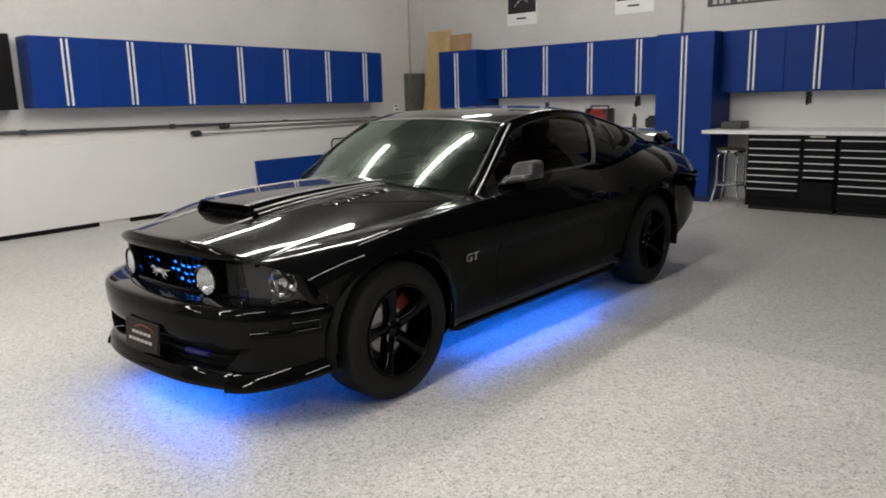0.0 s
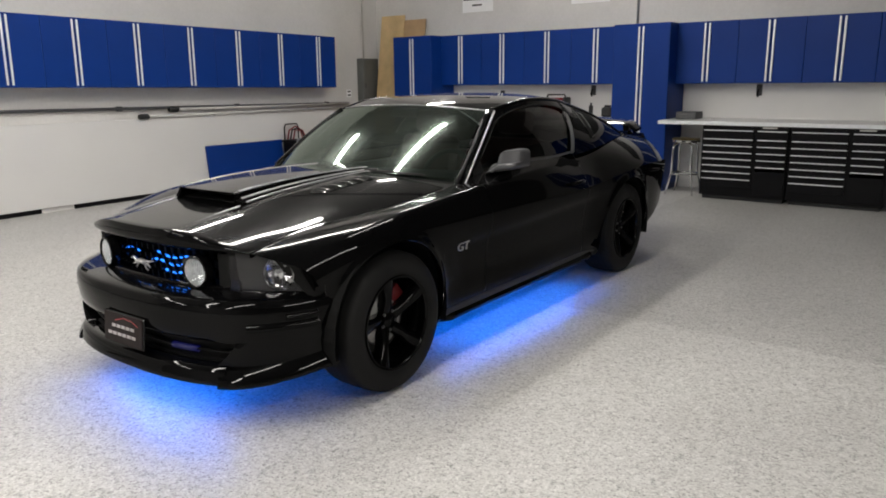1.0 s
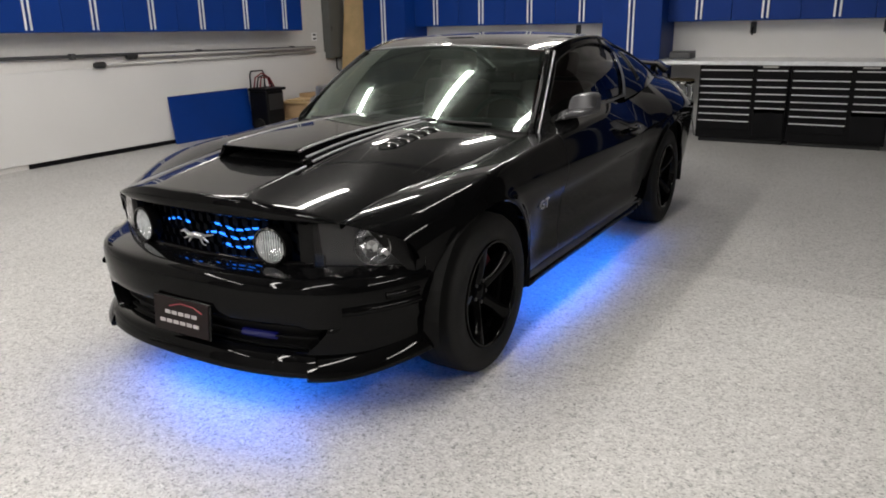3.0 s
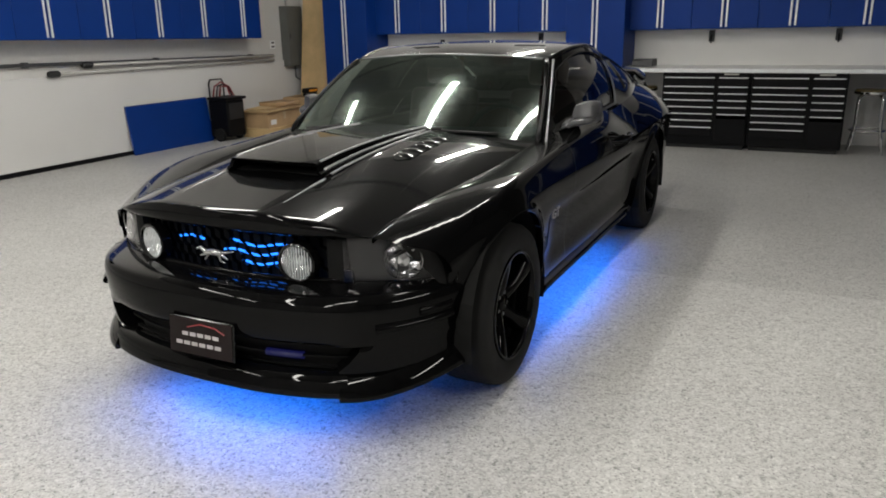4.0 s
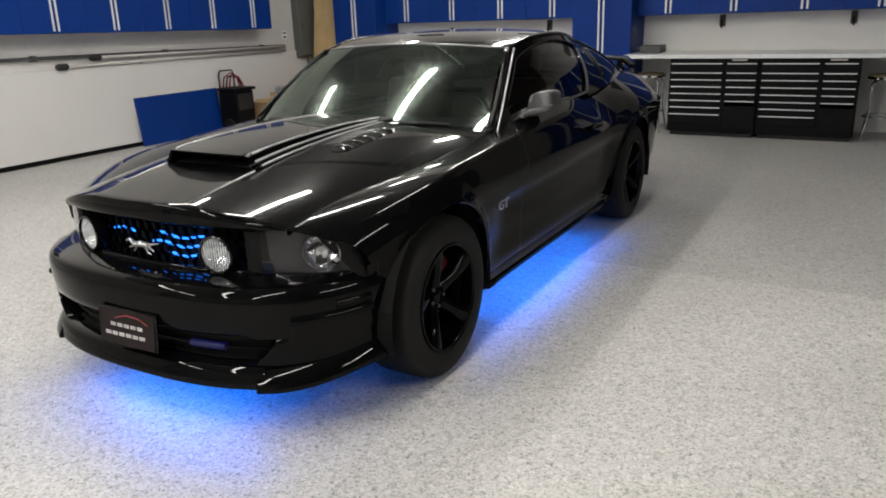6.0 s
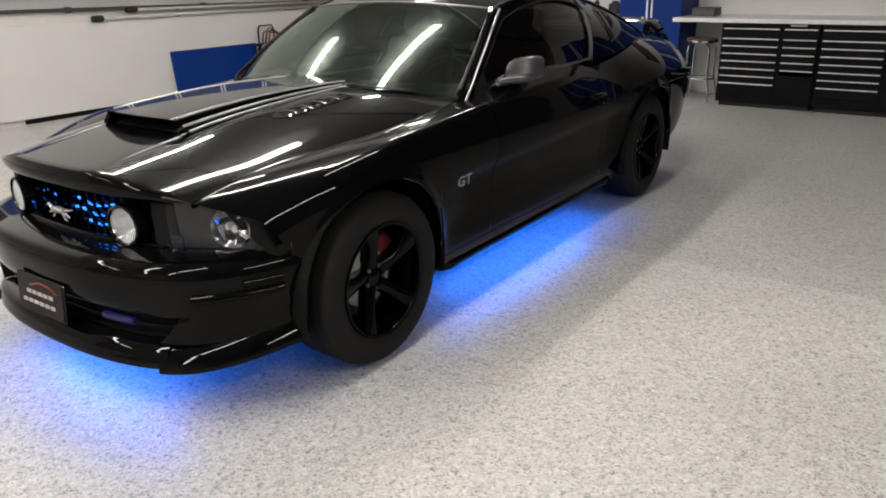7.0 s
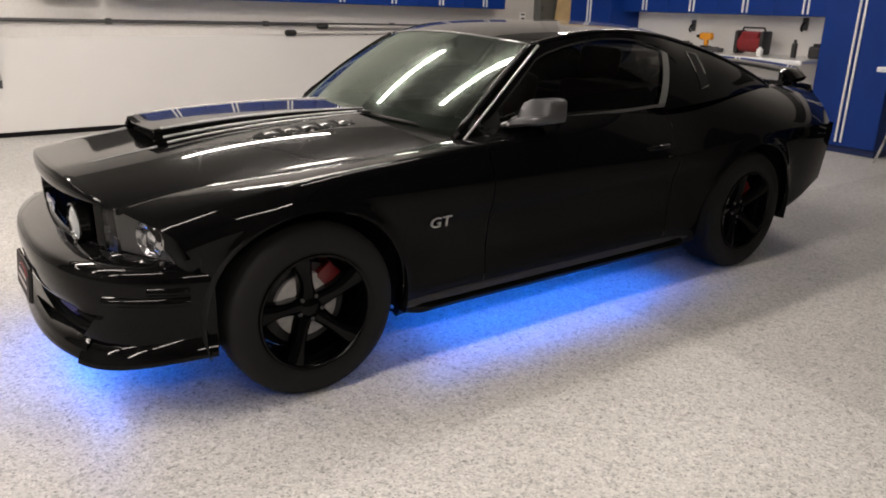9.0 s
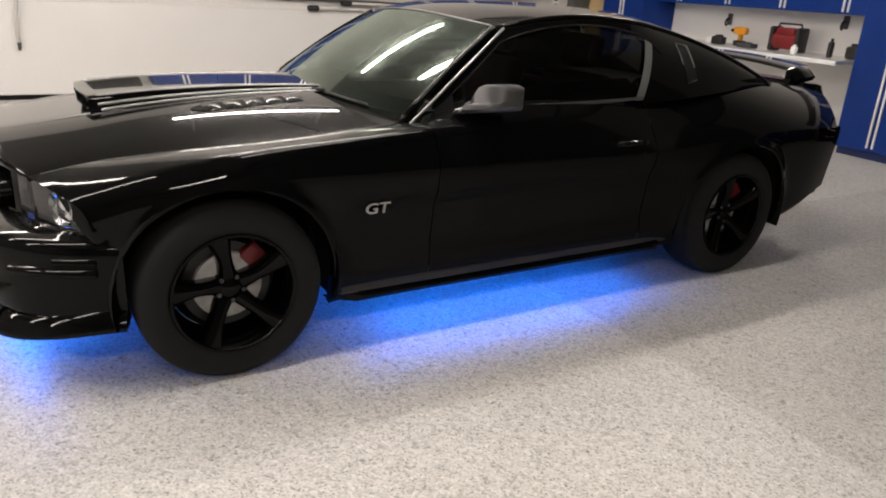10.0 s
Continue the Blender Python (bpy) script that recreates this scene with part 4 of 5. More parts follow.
# louvred vents in the bonnet
for s in (-1, 1):
    bm = bmesh.new()
    vs = []
    for y in np.linspace(-1.36, -0.90, 12):
        k = (y + 1.36) / 0.46
        wv = 0.042 * min(1, 6 * k + 0.25) * min(1, 6 * (1 - k) + 0.25)
        c = 0.372 - 0.01 * k
        vs.append([(s * (c + wv * q), y, hood_point(c + wv * q, y) + 0.0025) for q in (-1, -0.5, 0, 0.5, 1)])
    sheet(bm, vs)
    vent = part("bonnet_vent", bm, M["matte"], car)
    for k in range(5):
        y = -1.30 + k * 0.085
        bm = bmesh.new()
        rr = []
        for q in np.linspace(-1, 1, 5):
            x = 0.37 + 0.040 * q
            z = hood_point(x, y) + 0.003
            rr.append([(s * x, y - 0.012, z), (s * x, y + 0.005, z + 0.006 * (1 - q**4)), (s * x, y + 0.020, z + 0.009 * (1 - q**4)), (s * x, y + 0.045, z + 0.006 * (1 - q**4)), (s * x, y + 0.06, z)])
        sheet(bm, rr)
        part("louvre", bm, M["paint"], vent, smooth=50)

# ---- front end ----
BX = spline([(0, 0.0), (0.17, 0.24), (0.34, 0.46), (0.50, 0.622), (0.66, 0.734), (0.84, 0.820), (1.0, 0.862)])
BY = spline([(0, -2.205), (0.17, -2.195), (0.34, -2.152), (0.50, -2.08), (0.66, -1.98), (0.84, -1.845), (1.0, -1.718)])


def bump(u, inset, z):
    """A point of the front bumper: u runs from the centre (0) to the wheel arch (1 or -1)."""
    a = abs(u)
    x, y = BX(a), BY(a)
    dx, dy = BX(a + 0.01) - BX(a - 0.01) if a > 0.02 else 1.0, BY(a + 0.01) - BY(a - 0.01) if a > 0.02 else 0.0
    ln = math.hypot(dx, dy)
    nx, ny = -dy / ln, dx / ln
    return Vector((math.copysign(1, u) * max(0, x - abs(nx) * inset), y + abs(ny) * inset, z))


def lamp_y(x):
    """The plane of the grille and headlamps under the bonnet's edge."""
    return -1.80 - 0.295 * (1 - (min(abs(x), 0.845) / 0.845) ** 2.4) + 0.02


US = [k / 40 for k in range(-40, 41)]
prof = [(0.575, 0.055), (0.567, 0.026), (0.553, 0.009), (0.53, 0.001), (0.50, 0.0), (0.47, 0.001), (0.435, 0.004), (0.41, 0.009), (0.398, 0.017), (0.392, 0.03)]
rows = []
shelf = []
for u in US:
    x = bump(u, 0, 0).x * 0.80 / 0.862
    shelf.append(Vector((x, lamp_y(x) + 0.006, 0.588)))
mid = [a.lerp(bump(u, 0.055, 0.575), 0.55) + Vector((0, 0, 0.004)) for a, u in zip(shelf, US)]
rows = [shelf, mid] + [[bump(u, i if z > 0.4 else 0.007 + (i - 0.007) * (1 - ease(0.36, 0.46, abs(u))), z) for u in US] for z, i in prof]
bm = bmesh.new()
sheet(bm, rows)
bumper = part("front_bumper", bm, M["paint"], car, smooth=45)
# flanks of the lower bumper beside the intake, the intake and its grille bars
for s in (-1, 1):
    uu = [s * (0.40 + 0.6 * k / 20) for k in range(21)]
    pr = [(0.392, 0.03), (0.386, 0.022), (0.37, 0.010), (0.33, 0.012), (0.29, 0.018), (0.265, 0.026), (0.245, 0.05)]
    bm = bmesh.new()
    # its inner end leans outwards towards the top
    rr = [[bump(v, 0.007 + (i - 0.007) * (1 - ease(0.50, 0.56, abs(v))) if z > 0.38 else i, z) for v in [s * (1 - (1 - abs(u)) * (0.60 - 0.10 * ease(0.25, 0.39, z)) / 0.60) for u in uu]] for z, i in pr]
    sheet(bm, rr)
    edge = [[r[0] for r in rr], [r[0] + Vector((-s * 0.06, 0.08, 0)) for r in rr]]
    sheet(bm, edge)
    part("bumper_corner", bm, M["paint"], bumper, smooth=40)
    bm = bmesh.new()
    us = [s * (0.56 + 0.34 * k / 10) for k in range(11)]
    sheet(bm, [[bump(u, i, z + 0.012 * abs(u)) for u in us] for z, i in ((0.468, 0.003), (0.464, -0.004), (0.458, -0.011), (0.450, -0.015), (0.442, -0.015), (0.436, -0.010), (0.432, 0.003))])
    part("bumper_rib", bm, M["paint"], bumper, smooth=40)
    bm = bmesh.new()
    us = [s * (0.74 + 0.16 * k / 8) for k in range(9)]
    sheet(bm, [[bump(u, i, z) for u in us] for z, i in ((0.512, 0.002), (0.508, -0.004), (0.501, -0.009), (0.493, -0.010), (0.486, -0.007), (0.481, 0.002))])
    part("side_marker", bm, M["paint"], bumper, "smoked side marker lamp", smooth=40)
bm = bmesh.new()
uu = [k / 40 for k in range(-20, 21)]
sheet(bm, [[bump(u, 0.10, z) for u in uu] for z in (0.405, 0.225)])
sheet(bm, [[bump(u, i, z) for u in uu] for i, z in ((0.10, 0.27), (0.05, 0.252), (0.02, 0.245))])
intake = part("lower_intake", bm, M["matte"], bumper)
for z in (0.365, 0.325, 0.285):
    bm = bmesh.new()
    sheet(bm, [[bump(u, i, z + d) for u in uu] for i, d in ((0.09, 0.004), (0.075, 0.004), (0.075, -0.004), (0.09, -0.004))])
    part("intake_bar", bm, M["matte"], intake)
part("intake_led", tube(bmesh.new(), [tuple(bump(u, 0.085, 0.322)) for u in np.linspace(0.17, 0.29, 6)], 0.014, 8), M["intakeled"], intake, "dim blue light strip in the intake", smooth=True)
# splitter: a lip that juts out, with a notch and raised outer winglets
def lip(us, name, z0, out, rise, parent):
    bm = bmesh.new()
    rr = []
    for dz, i in ((0.088, 0.050), (0.082, 0.030), (0.072, 0.014), (0.058, 0.002), (0.042, -out * 0.6), (0.026, -out - 0.003), (0.012, -out - 0.008), (0.003, -out - 0.004), (0.0, -out + 0.006), (0.0, 0.12)):
        rr.append([bump(u, i, z0 + dz + rise(abs(u))) for u in us])
    sheet(bm, rr)
    for j in (0, -1):
        bm.faces.new([bm.verts.new(r[j]) for r in rr])
    return part(name, bm, M["paint"], parent, smooth=45)


sp = lip([k / 40 for k in range(-18, 19)], "splitter", 0.200, 0.004, lambda a: 0.0, car)
for s in (-1, 1):
    lip([s * (0.425 + 0.57 * k / 24) for k in range(25)], "splitter_wing", 0.190, 0.016, lambda a: 0.055 * ease(0.45, 1.0, a), sp)

# grille panel between the bonnet's edge and the bumper shelf
def face_panel(x0, x1, z0, ztop, n=24, back=0.0):
    xs = np.linspace(x0, x1, n)
    return [[Vector((x, lamp_y(x) + back, z0 + (ztop(x) - z0) * v)) for x in xs] for v in (0, 0.2, 0.4, 0.6, 0.8, 1)]


def edge_z(x):
    return lip_z(x) - 0.016


bm = bmesh.new()
sheet(bm, face_panel(-0.5, 0.5, 0.575, edge_z, 40, 0.055))
grille = part("grille", bm, M["matte"], car)
# honeycomb strips of the grille
bm = bmesh.new()
for r in range(5):
    for k in range(-9, 10):
        cx, cz = k * 0.046 + (0.023 if r % 2 else 0), 0.605 + r * 0.04
        if abs(cx) > 0.44 or cz > edge_z(cx) - 0.015:
            continue
        ring = [(cx + 0.0265 * math.cos(math.pi / 6 + a * math.pi / 3), cz + 0.0265 * math.sin(math.pi / 6 + a * math.pi / 3)) for a in range(7)]
        for (xa, za), (xb, zb) in zip(ring, ring[1:]):
            sheet(bm, [[(xa, lamp_y(xa) + 0.03, za), (xb, lamp_y(xb) + 0.03, zb)], [(xa, lamp_y(xa) + 0.05, za), (xb, lamp_y(xb) + 0.05, zb)]])
part("grille_mesh", bm, M["gloss"], grille)
for x0, x1, z in ((-0.235, -0.10, 0.695), (0.05, 0.30, 0.70), (0.0, 0.27, 0.665), (0.10, 0.26, 0.63)):
    part("grille_led", tube(bmesh.new(), [(x, lamp_y(x) + 0.045, z + 0.008 * math.sin(30 * x)) for x in np.linspace(x0, x1, 8)], 0.0045, 6), M["grilleled"], grille, "blue light strip behind the grille", smooth=True)
# upper and lower surround, end blades
for z, h in ((0.592, 0.011),):
    part("grille_surround", tube(bmesh.new(), [(x, lamp_y(x) + 0.01, z) for x in np.linspace(-0.5, 0.5, 30)], h, 8), M["paint"], grille, smooth=True)
both("grille_end", [[Vector((x, lamp_y(x) + b, z)) for z in np.linspace(0.578, edge_z(0.5), 8)] for x, b in ((0.44, 0.055), (0.452, 0.008), (0.475, 0.0), (0.508, 0.002))], M["matte"], grille)

# round driving lamps in the grille
def round_lamp(x):
    d = (lamp_y(abs(x) + 0.02) - lamp_y(abs(x) - 0.02)) / 0.04
    yaw = math.degrees(math.atan(d)) * (1 if x > 0 else -1)
    root = pose(x, lamp_y(x) - 0.002, 0.660, 90, 0, yaw * 0.6) @ Matrix.Scale(0.83, 4)
    bowl = part("driving_lamp", lathe(bmesh.new(), [(0.084, 0.012), (0.080, 0.02), (0.076, 0.012), (0.06, -0.02), (0.03, -0.045), (0.0005, -0.05)], 36, root), M["reflector"], grille, "round clear driving lamp", smooth=50)
    part("bezel", lathe(bmesh.new(), [(0.076, 0.014), (0.080, 0.024), (0.088, 0.020), (0.092, -0.03)], 36, root), M["gloss"], bowl, smooth=50)
    part("lamp_glass", lathe(bmesh.new(), [(0.0005, 0.030), (0.03, 0.028), (0.06, 0.022), (0.078, 0.013)], 36, root), M["lens"], bowl, smooth=60)
    bm = bmesh.new()
    for k in range(11):
        xx = -0.065 + k * 0.013
        hh = math.sqrt(0.072**2 - xx**2)
        tube(bm, [(xx, -hh, 0.011), (xx, hh, 0.011)], 0.0019, 6)
    bmesh.ops.transform(bm, matrix=root, verts=bm.verts)
    part("fluting", bm, M["bulb"], bowl, smooth=True)
    part("bulb_shield", lathe(bmesh.new(), [(0.0005, 0.006), (0.018, 0.003), (0.022, -0.03)], 16, root), M["chrome"], bowl, smooth=50)


for x in (-0.352, 0.352):
    round_lamp(x)

# running horse emblem as a plain silver shape
bm = bmesh.new()
for (a, b, r) in (((-0.07, 0.662), (-0.02, 0.668), (0.010, 0.014)), ((-0.02, 0.668), (0.04, 0.664), (0.014, 0.013)), ((0.04, 0.668), (0.12, 0.683), (0.007, 0.002)),
                  ((-0.065, 0.665), (-0.098, 0.684), (0.010, 0.006)), ((-0.098, 0.684), (-0.125, 0.674), (0.006, 0.003)), ((-0.06, 0.655), (-0.105, 0.643), (0.005, 0.003)),
                  ((-0.05, 0.652), (-0.075, 0.626), (0.005, 0.003)), ((0.035, 0.66), (0.075, 0.64), (0.007, 0.003)), ((0.02, 0.655), (0.03, 0.628), (0.006, 0.003)), ((0.03, 0.628), (0.055, 0.622), (0.003, 0.002))):
    tube(bm, [(0.74 * p[0], lamp_y(0) - 0.004, 0.656 + 0.8 * (p[1] - 0.656)) for p in (a, b)], [0.86 * v for v in r], 8)
part("emblem", bm, M["badge"], grille, "silver emblem on the grille", smooth=50)

# headlamps: dark housings with a clear projector behind a smoked cover
def headlamp(s):
    rows = []
    for v in np.linspace(0, 1, 10):
        # the outer end slants inwards to the top
        x0, x1 = 0.512 - 0.012 * v, 0.800 - 0.118 * v ** 1.2
        row = []
        for u in np.linspace(0, 1, 16):
            x = x0 + (x1 - x0) * u
            row.append(Vector((s * x, lamp_y(x) + 0.045 + 0.02 * max(0, u - 0.6), 0.580 + (edge_z(min(x, 0.75)) - 0.006 - 0.580) * v)))
        rows.append(row)
    bm = bmesh.new()
    sheet(bm, rows)
    unit = part("headlamp", bm, M["lamphouse"], car, "headlamp with dark housing")
    rows2 = [[p + Vector((0, -0.042, 0)) for p in r] for r in rows]
    bm = bmesh.new()
    sheet(bm, rows2)
    part("cover", bm, M["smoke"], unit, "smoked headlamp cover", smooth=True)
    # a small bowl and angular bright facets at the outer end
    x = 0.688
    d = (lamp_y(x + 0.03) - lamp_y(x - 0.03)) / 0.06
    root = pose(s * x, lamp_y(x) + 0.020, 0.658, 90, 0, s * math.degrees(math.atan(d)) * 0.75) @ Matrix.Scale(1.42, 4)
    bowl = part("lamp_bowl", lathe(bmesh.new(), [(0.052, -0.002), (0.048, 0.002), (0.036, -0.014), (0.018, -0.024), (0.0005, -0.026)], 32, root), M["lampchrome"], unit, smooth=50)
    part("lamp_shield", lathe(bmesh.new(), [(0.0005, 0.0), (0.016, -0.003), (0.020, -0.02)], 20, root), M["chrome"], bowl, smooth=50)
    for c in (((-0.046, 0.022), (-0.006, 0.050), (0.004, 0.030), (-0.030, 0.008)), ((0.006, 0.050), (0.044, 0.032), (0.034, 0.012), (0.008, 0.028)), ((-0.034, 0.002), (-0.014, 0.012), (-0.016, -0.030), (-0.032, -0.022)), ((0.014, -0.006), (0.050, 0.006), (0.042, -0.028), (0.012, -0.034)), ((-0.010, -0.036), (0.010, -0.038), (0.016, -0.050), (-0.012, -0.048))):
        bm = bmesh.new()
        mid = Vector((sum(q[0] for q in c) / 4, sum(q[1] for q in c) / 4, 0.006))
        rim = [Vector((q[0], q[1], -0.001)) for q in c]
        vs = [bm.verts.new(root @ p) for p in rim + [mid]]
        for k in range(4):
            bm.faces.new((vs[k], vs[(k + 1) % 4], vs[4]))
        part("facet", bm, M["lampchrome"], bowl)


for s in (-1, 1):
    headlamp(s)
# fender tips round the lamp's outer end
tip = []
for v in np.linspace(0, 1, 10):
    xa, xb = 0.803 - 0.118 * v ** 1.2, 0.846 - 0.03 * v
    row = []
    for u in np.linspace(0, 1, 7):
        x = xa + (xb - xa) * u
        row.append(Vector((x, lamp_y(x) + 0.006 + 0.02 * ease(0.6, 1.0, u), 0.560 + (edge_z(min(x, 0.80)) + 0.006 - 0.560) * v)))
    tip.append(row)
both("fender_tip", tip, M["paint"])

# front plate
pl = part("front_plate", box(-0.155, 0.155, -0.006, 0.006, -0.072, 0.072, bev=0.004), M["gloss"], bumper, "dark dealer plate with pale print")
pl.matrix_basis = pose(0.02, -2.214, 0.378, -6, 0, 1)
part("insert", box(-0.148, 0.148, -0.009, -0.0062, -0.067, 0.067), M["plate"], pl)
for x0, x1, z, n in ((-0.085, 0.095, 0.010, 5), (-0.115, 0.105, -0.026, 6)):
    st = (x1 - x0) / n
    for k in range(n):
        a = x0 + st * k
        part("print_bar", box(a, a + st - 0.008, -0.0105, -0.0092, z - 0.007, z + 0.007), M["plateword"], pl)
part("print_swoosh", tube(bmesh.new(), [(-0.06, -0.0098, 0.035), (0.0, -0.0098, 0.052), (0.07, -0.0098, 0.048), (0.115, -0.0098, 0.03)], 0.003, 5), M["red"], pl)

# ---- cabin ----
def ws_low(q):
    """Lower edge of the windscreen, q from -1 to 1."""
    return Vector((0.742 * q, -0.78 + 0.115 * q * q + 0.054 * q**4, 0.952 - 0.044 * q * q))


def ws_top(q):
    return Vector((0.598 * q, -0.160 + 0.045 * q * q + 0.025 * q**4, 1.308 - 0.032 * q * q))


def rw_top(q):
    return Vector((0.578 * q, 1.08 - 0.08 * q * q, 1.325 - 0.045 * q * q))


def rw_low(q):
    return Vector((0.67 * q, 1.92 - 0.14 * q * q, 1.045 - 0.028 * q * q))


def patch(lo, hi, nq, nv, bulge, q0=-1.0, q1=1.0, v0=0.0, v1=1.0):
    rows = []
    for j in range(nv + 1):
        v = v0 + (v1 - v0) * j / nv
        row = []
        for i in range(nq + 1):
            q = q0 + (q1 - q0) * i / nq
            p = lo(q).lerp(hi(q), v)
            n = Vector((0, -(hi(0).z - lo(0).z), hi(0).y - lo(0).y)).normalized()
            if n.z < 0:
                n = -n
            row.append(p + n * bulge * 4 * v * (1 - v))
        rows.append(row)
    return rows


bm = bmesh.new()
sheet(bm, patch(ws_low, ws_top, 32, 14, 0.026, -0.985, 0.985, 0.0, 0.985))
part("windscreen", bm, M["windscreen"], car, smooth=True)
bm = bmesh.new()
sheet(bm, patch(rw_top, rw_low, 24, 12, 0.016, -0.94, 0.94, 0.03, 0.98))
part("rear_window", bm, M["tint"], car, smooth=True)


RX = spline([(-0.09, 0.598), (0.15, 0.622), (0.45, 0.630), (0.75, 0.612), (1.0, 0.578), (1.3, 0.608), (1.55, 0.642), (1.78, 0.672)])
RZ = spline([(-0.09, 1.276), (0.15, 1.322), (0.45, 1.338), (0.75, 1.318), (1.0, 1.280), (1.3, 1.203), (1.55, 1.115), (1.78, 1.018)])


def edge(y):
    """The cabin's upper edge: screen pillar, roof edge, rear window's edge."""
    if y < -0.09:
        k = (y + 0.611) / 0.521
        p = ws_low(1).lerp(ws_top(1), k)
        return Vector((p.x, y, p.z))
    return Vector((RX(y), y, RZ(y)))


def rail(t):
    """The edge of the roof from the windscreen's corner to the rear window's."""
    return edge(-0.09 + 1.09 * t)


rows = []
for i in range(33):
    t = i / 32
    e = rail(t)
    a, c = ws_top(0), rw_top(0)
    yc = a.y + (c.y - a.y) * t
    zc = a.z + (c.z - a.z) * t + 0.050 * (1 - abs(2 * t - 1) ** 3.2)
    row = []
    for k in range(25):
        q = -1 + 2 * k / 24
        f = abs(q)
        row.append(Vector((e.x * q, yc + (e.y - yc) * f * f, zc + (e.z - zc) * (0.75 * f**2 + 0.25 * f**6))))
    rows.append(row)
bm = bmesh.new()
sheet(bm, rows)
roof = part("roof", bm, M["paint"], car, smooth=40)
BELT = spline([(-0.47, 0.738), (0.0, 0.795), (0.6, 0.805), (1.1, 0.785), (1.55, 0.72), (1.8, 0.675)])
BELTZ = spline([(-0.47, 0.905), (-0.25, 0.948), (0.1, 0.968), (0.6, 0.982), (1.1, 1.005), (1.8, 1.015)])


def side(y, v):
    """A point of the cabin's flank, v from belt (0) to roof edge (1)."""
    lo_, hi_ = Vector((BELT(y), y, BELTZ(y))), edge(y)
    p = lo_.lerp(hi_, v)
    p.x += 0.09 * max(0, hi_.z - lo_.z) * 4 * v * (1 - v)
    return p


def flank(y0, y1, v0, v1, off=0.0, nt=14, nv=10):
    """A strip of the flank; y0 and y1 are stations or functions of v."""
    rows = []
    for i in range(nt + 1):
        row = []
        for j in range(nv + 1):
            v = v0 + (v1 - v0) * j / nv
            a, b = (f(v) if callable(f) else f for f in (y0, y1))
            row.append(side(a + (b - a) * i / nt, v) + Vector((off, 0, 0)))
        rows.append(row)
    return rows


def win_rear(v):
    return 0.63 + 0.17 * v


# upper edge of the door glass: a broad pillar in front, a rounded corner behind
VT = spline([(-0.47, 0.40), (-0.36, 0.58), (-0.24, 0.72), (-0.09, 0.82), (0.2, 0.89), (0.5, 0.88), (0.68, 0.83), (0.76, 0.76), (0.80, 0.68)])


def glass_rows(a, b, v0, v1, off, nt=26, nv=10):
    rows = []
    for i in range(nt + 1):
        row = []
        for j in range(nv + 1):
            y = a + (b(0.5) - a) * i / nt
            lo_, hi_ = (f(y) if callable(f) else f for f in (v0, v1))
            v = lo_ + (hi_ - lo_) * j / nv
            y = a + ((b(v) if callable(b) else b) - a) * i / nt
            row.append(side(y, v) + Vector((off, 0, 0)))
        rows.append(row)
    return rows


both("side_window", glass_rows(-0.38, win_rear, -0.02, VT, -0.012), M["sideglass"], smooth=True)
both("window_frame", glass_rows(-0.47, lambda v: 0.845, VT, 1.0, 0.003, 30, 5), M["paint"], smooth=True)
both("mirror_sail", flank(-0.46, -0.37, -0.04, 0.60, 0.001, 4, 6), M["matte"], smooth=True)
for s in (-1, 1):
    seal = [side(y, VT(y)) + Vector((0.004, 0, 0)) for y in np.linspace(-0.37, 0.765, 26)]
    part("window_seal", tube(bmesh.new(), [(s * p.x, p.y, p.z) for p in seal], 0.004, 6), M["matte"], car, smooth=True)
both("belt_trim", flank(-0.42, 0.66, -0.03, 0.012, 0.005, 14, 2), M["trim"], smooth=True)
both("window_post", flank(lambda v: win_rear(v) - 0.018, lambda v: win_rear(v) + 0.036, -0.04, 0.76, 0.002, 4), M["post"], smooth=True)
both("rear_pillar", flank(lambda v: win_rear(v) + 0.034, 1.80, -0.10, 1.0, 0.0, 28, 14), M["paint"], smooth=True)
# dark recess of the quarter louvre, reflections on its edges painted as grey tubes
def louvre_front(v):
    return 0.985 + 0.02 * v


def louvre_rear(v):
    return 1.062 + 0.03 * v


quarter = both("quarter_louvre", flank(louvre_front, louvre_rear, 0.14, 0.80, 0.003, 6), M["matte"], smooth=True)
for s, qw in zip((1, -1), quarter):
    for f, v0, v1, r in ((louvre_front, 0.45, 0.78, 0.0026), (louvre_rear, 0.42, 0.80, 0.0036)):
        part("louvre_glint", tube(bmesh.new(), [(s * (p.x + 0.004), p.y, p.z) for p in (side(f(v), v) for v in np.linspace(v0, v1, 7))], r, 8), M["post"], qw, smooth=True)
    for v, r in ((0.80, 0.003), (0.14, 0.002)):
        part("louvre_edge", tube(bmesh.new(), [(s * (p.x + 0.004), p.y, p.z) for p in (side(louvre_front(v) * (1 - k) + louvre_rear(v) * k, v + (0.06 * k if v < 0.5 else 0)) for k in (0, 0.5, 1))], r, 8), M["trim"], qw, smooth=True)
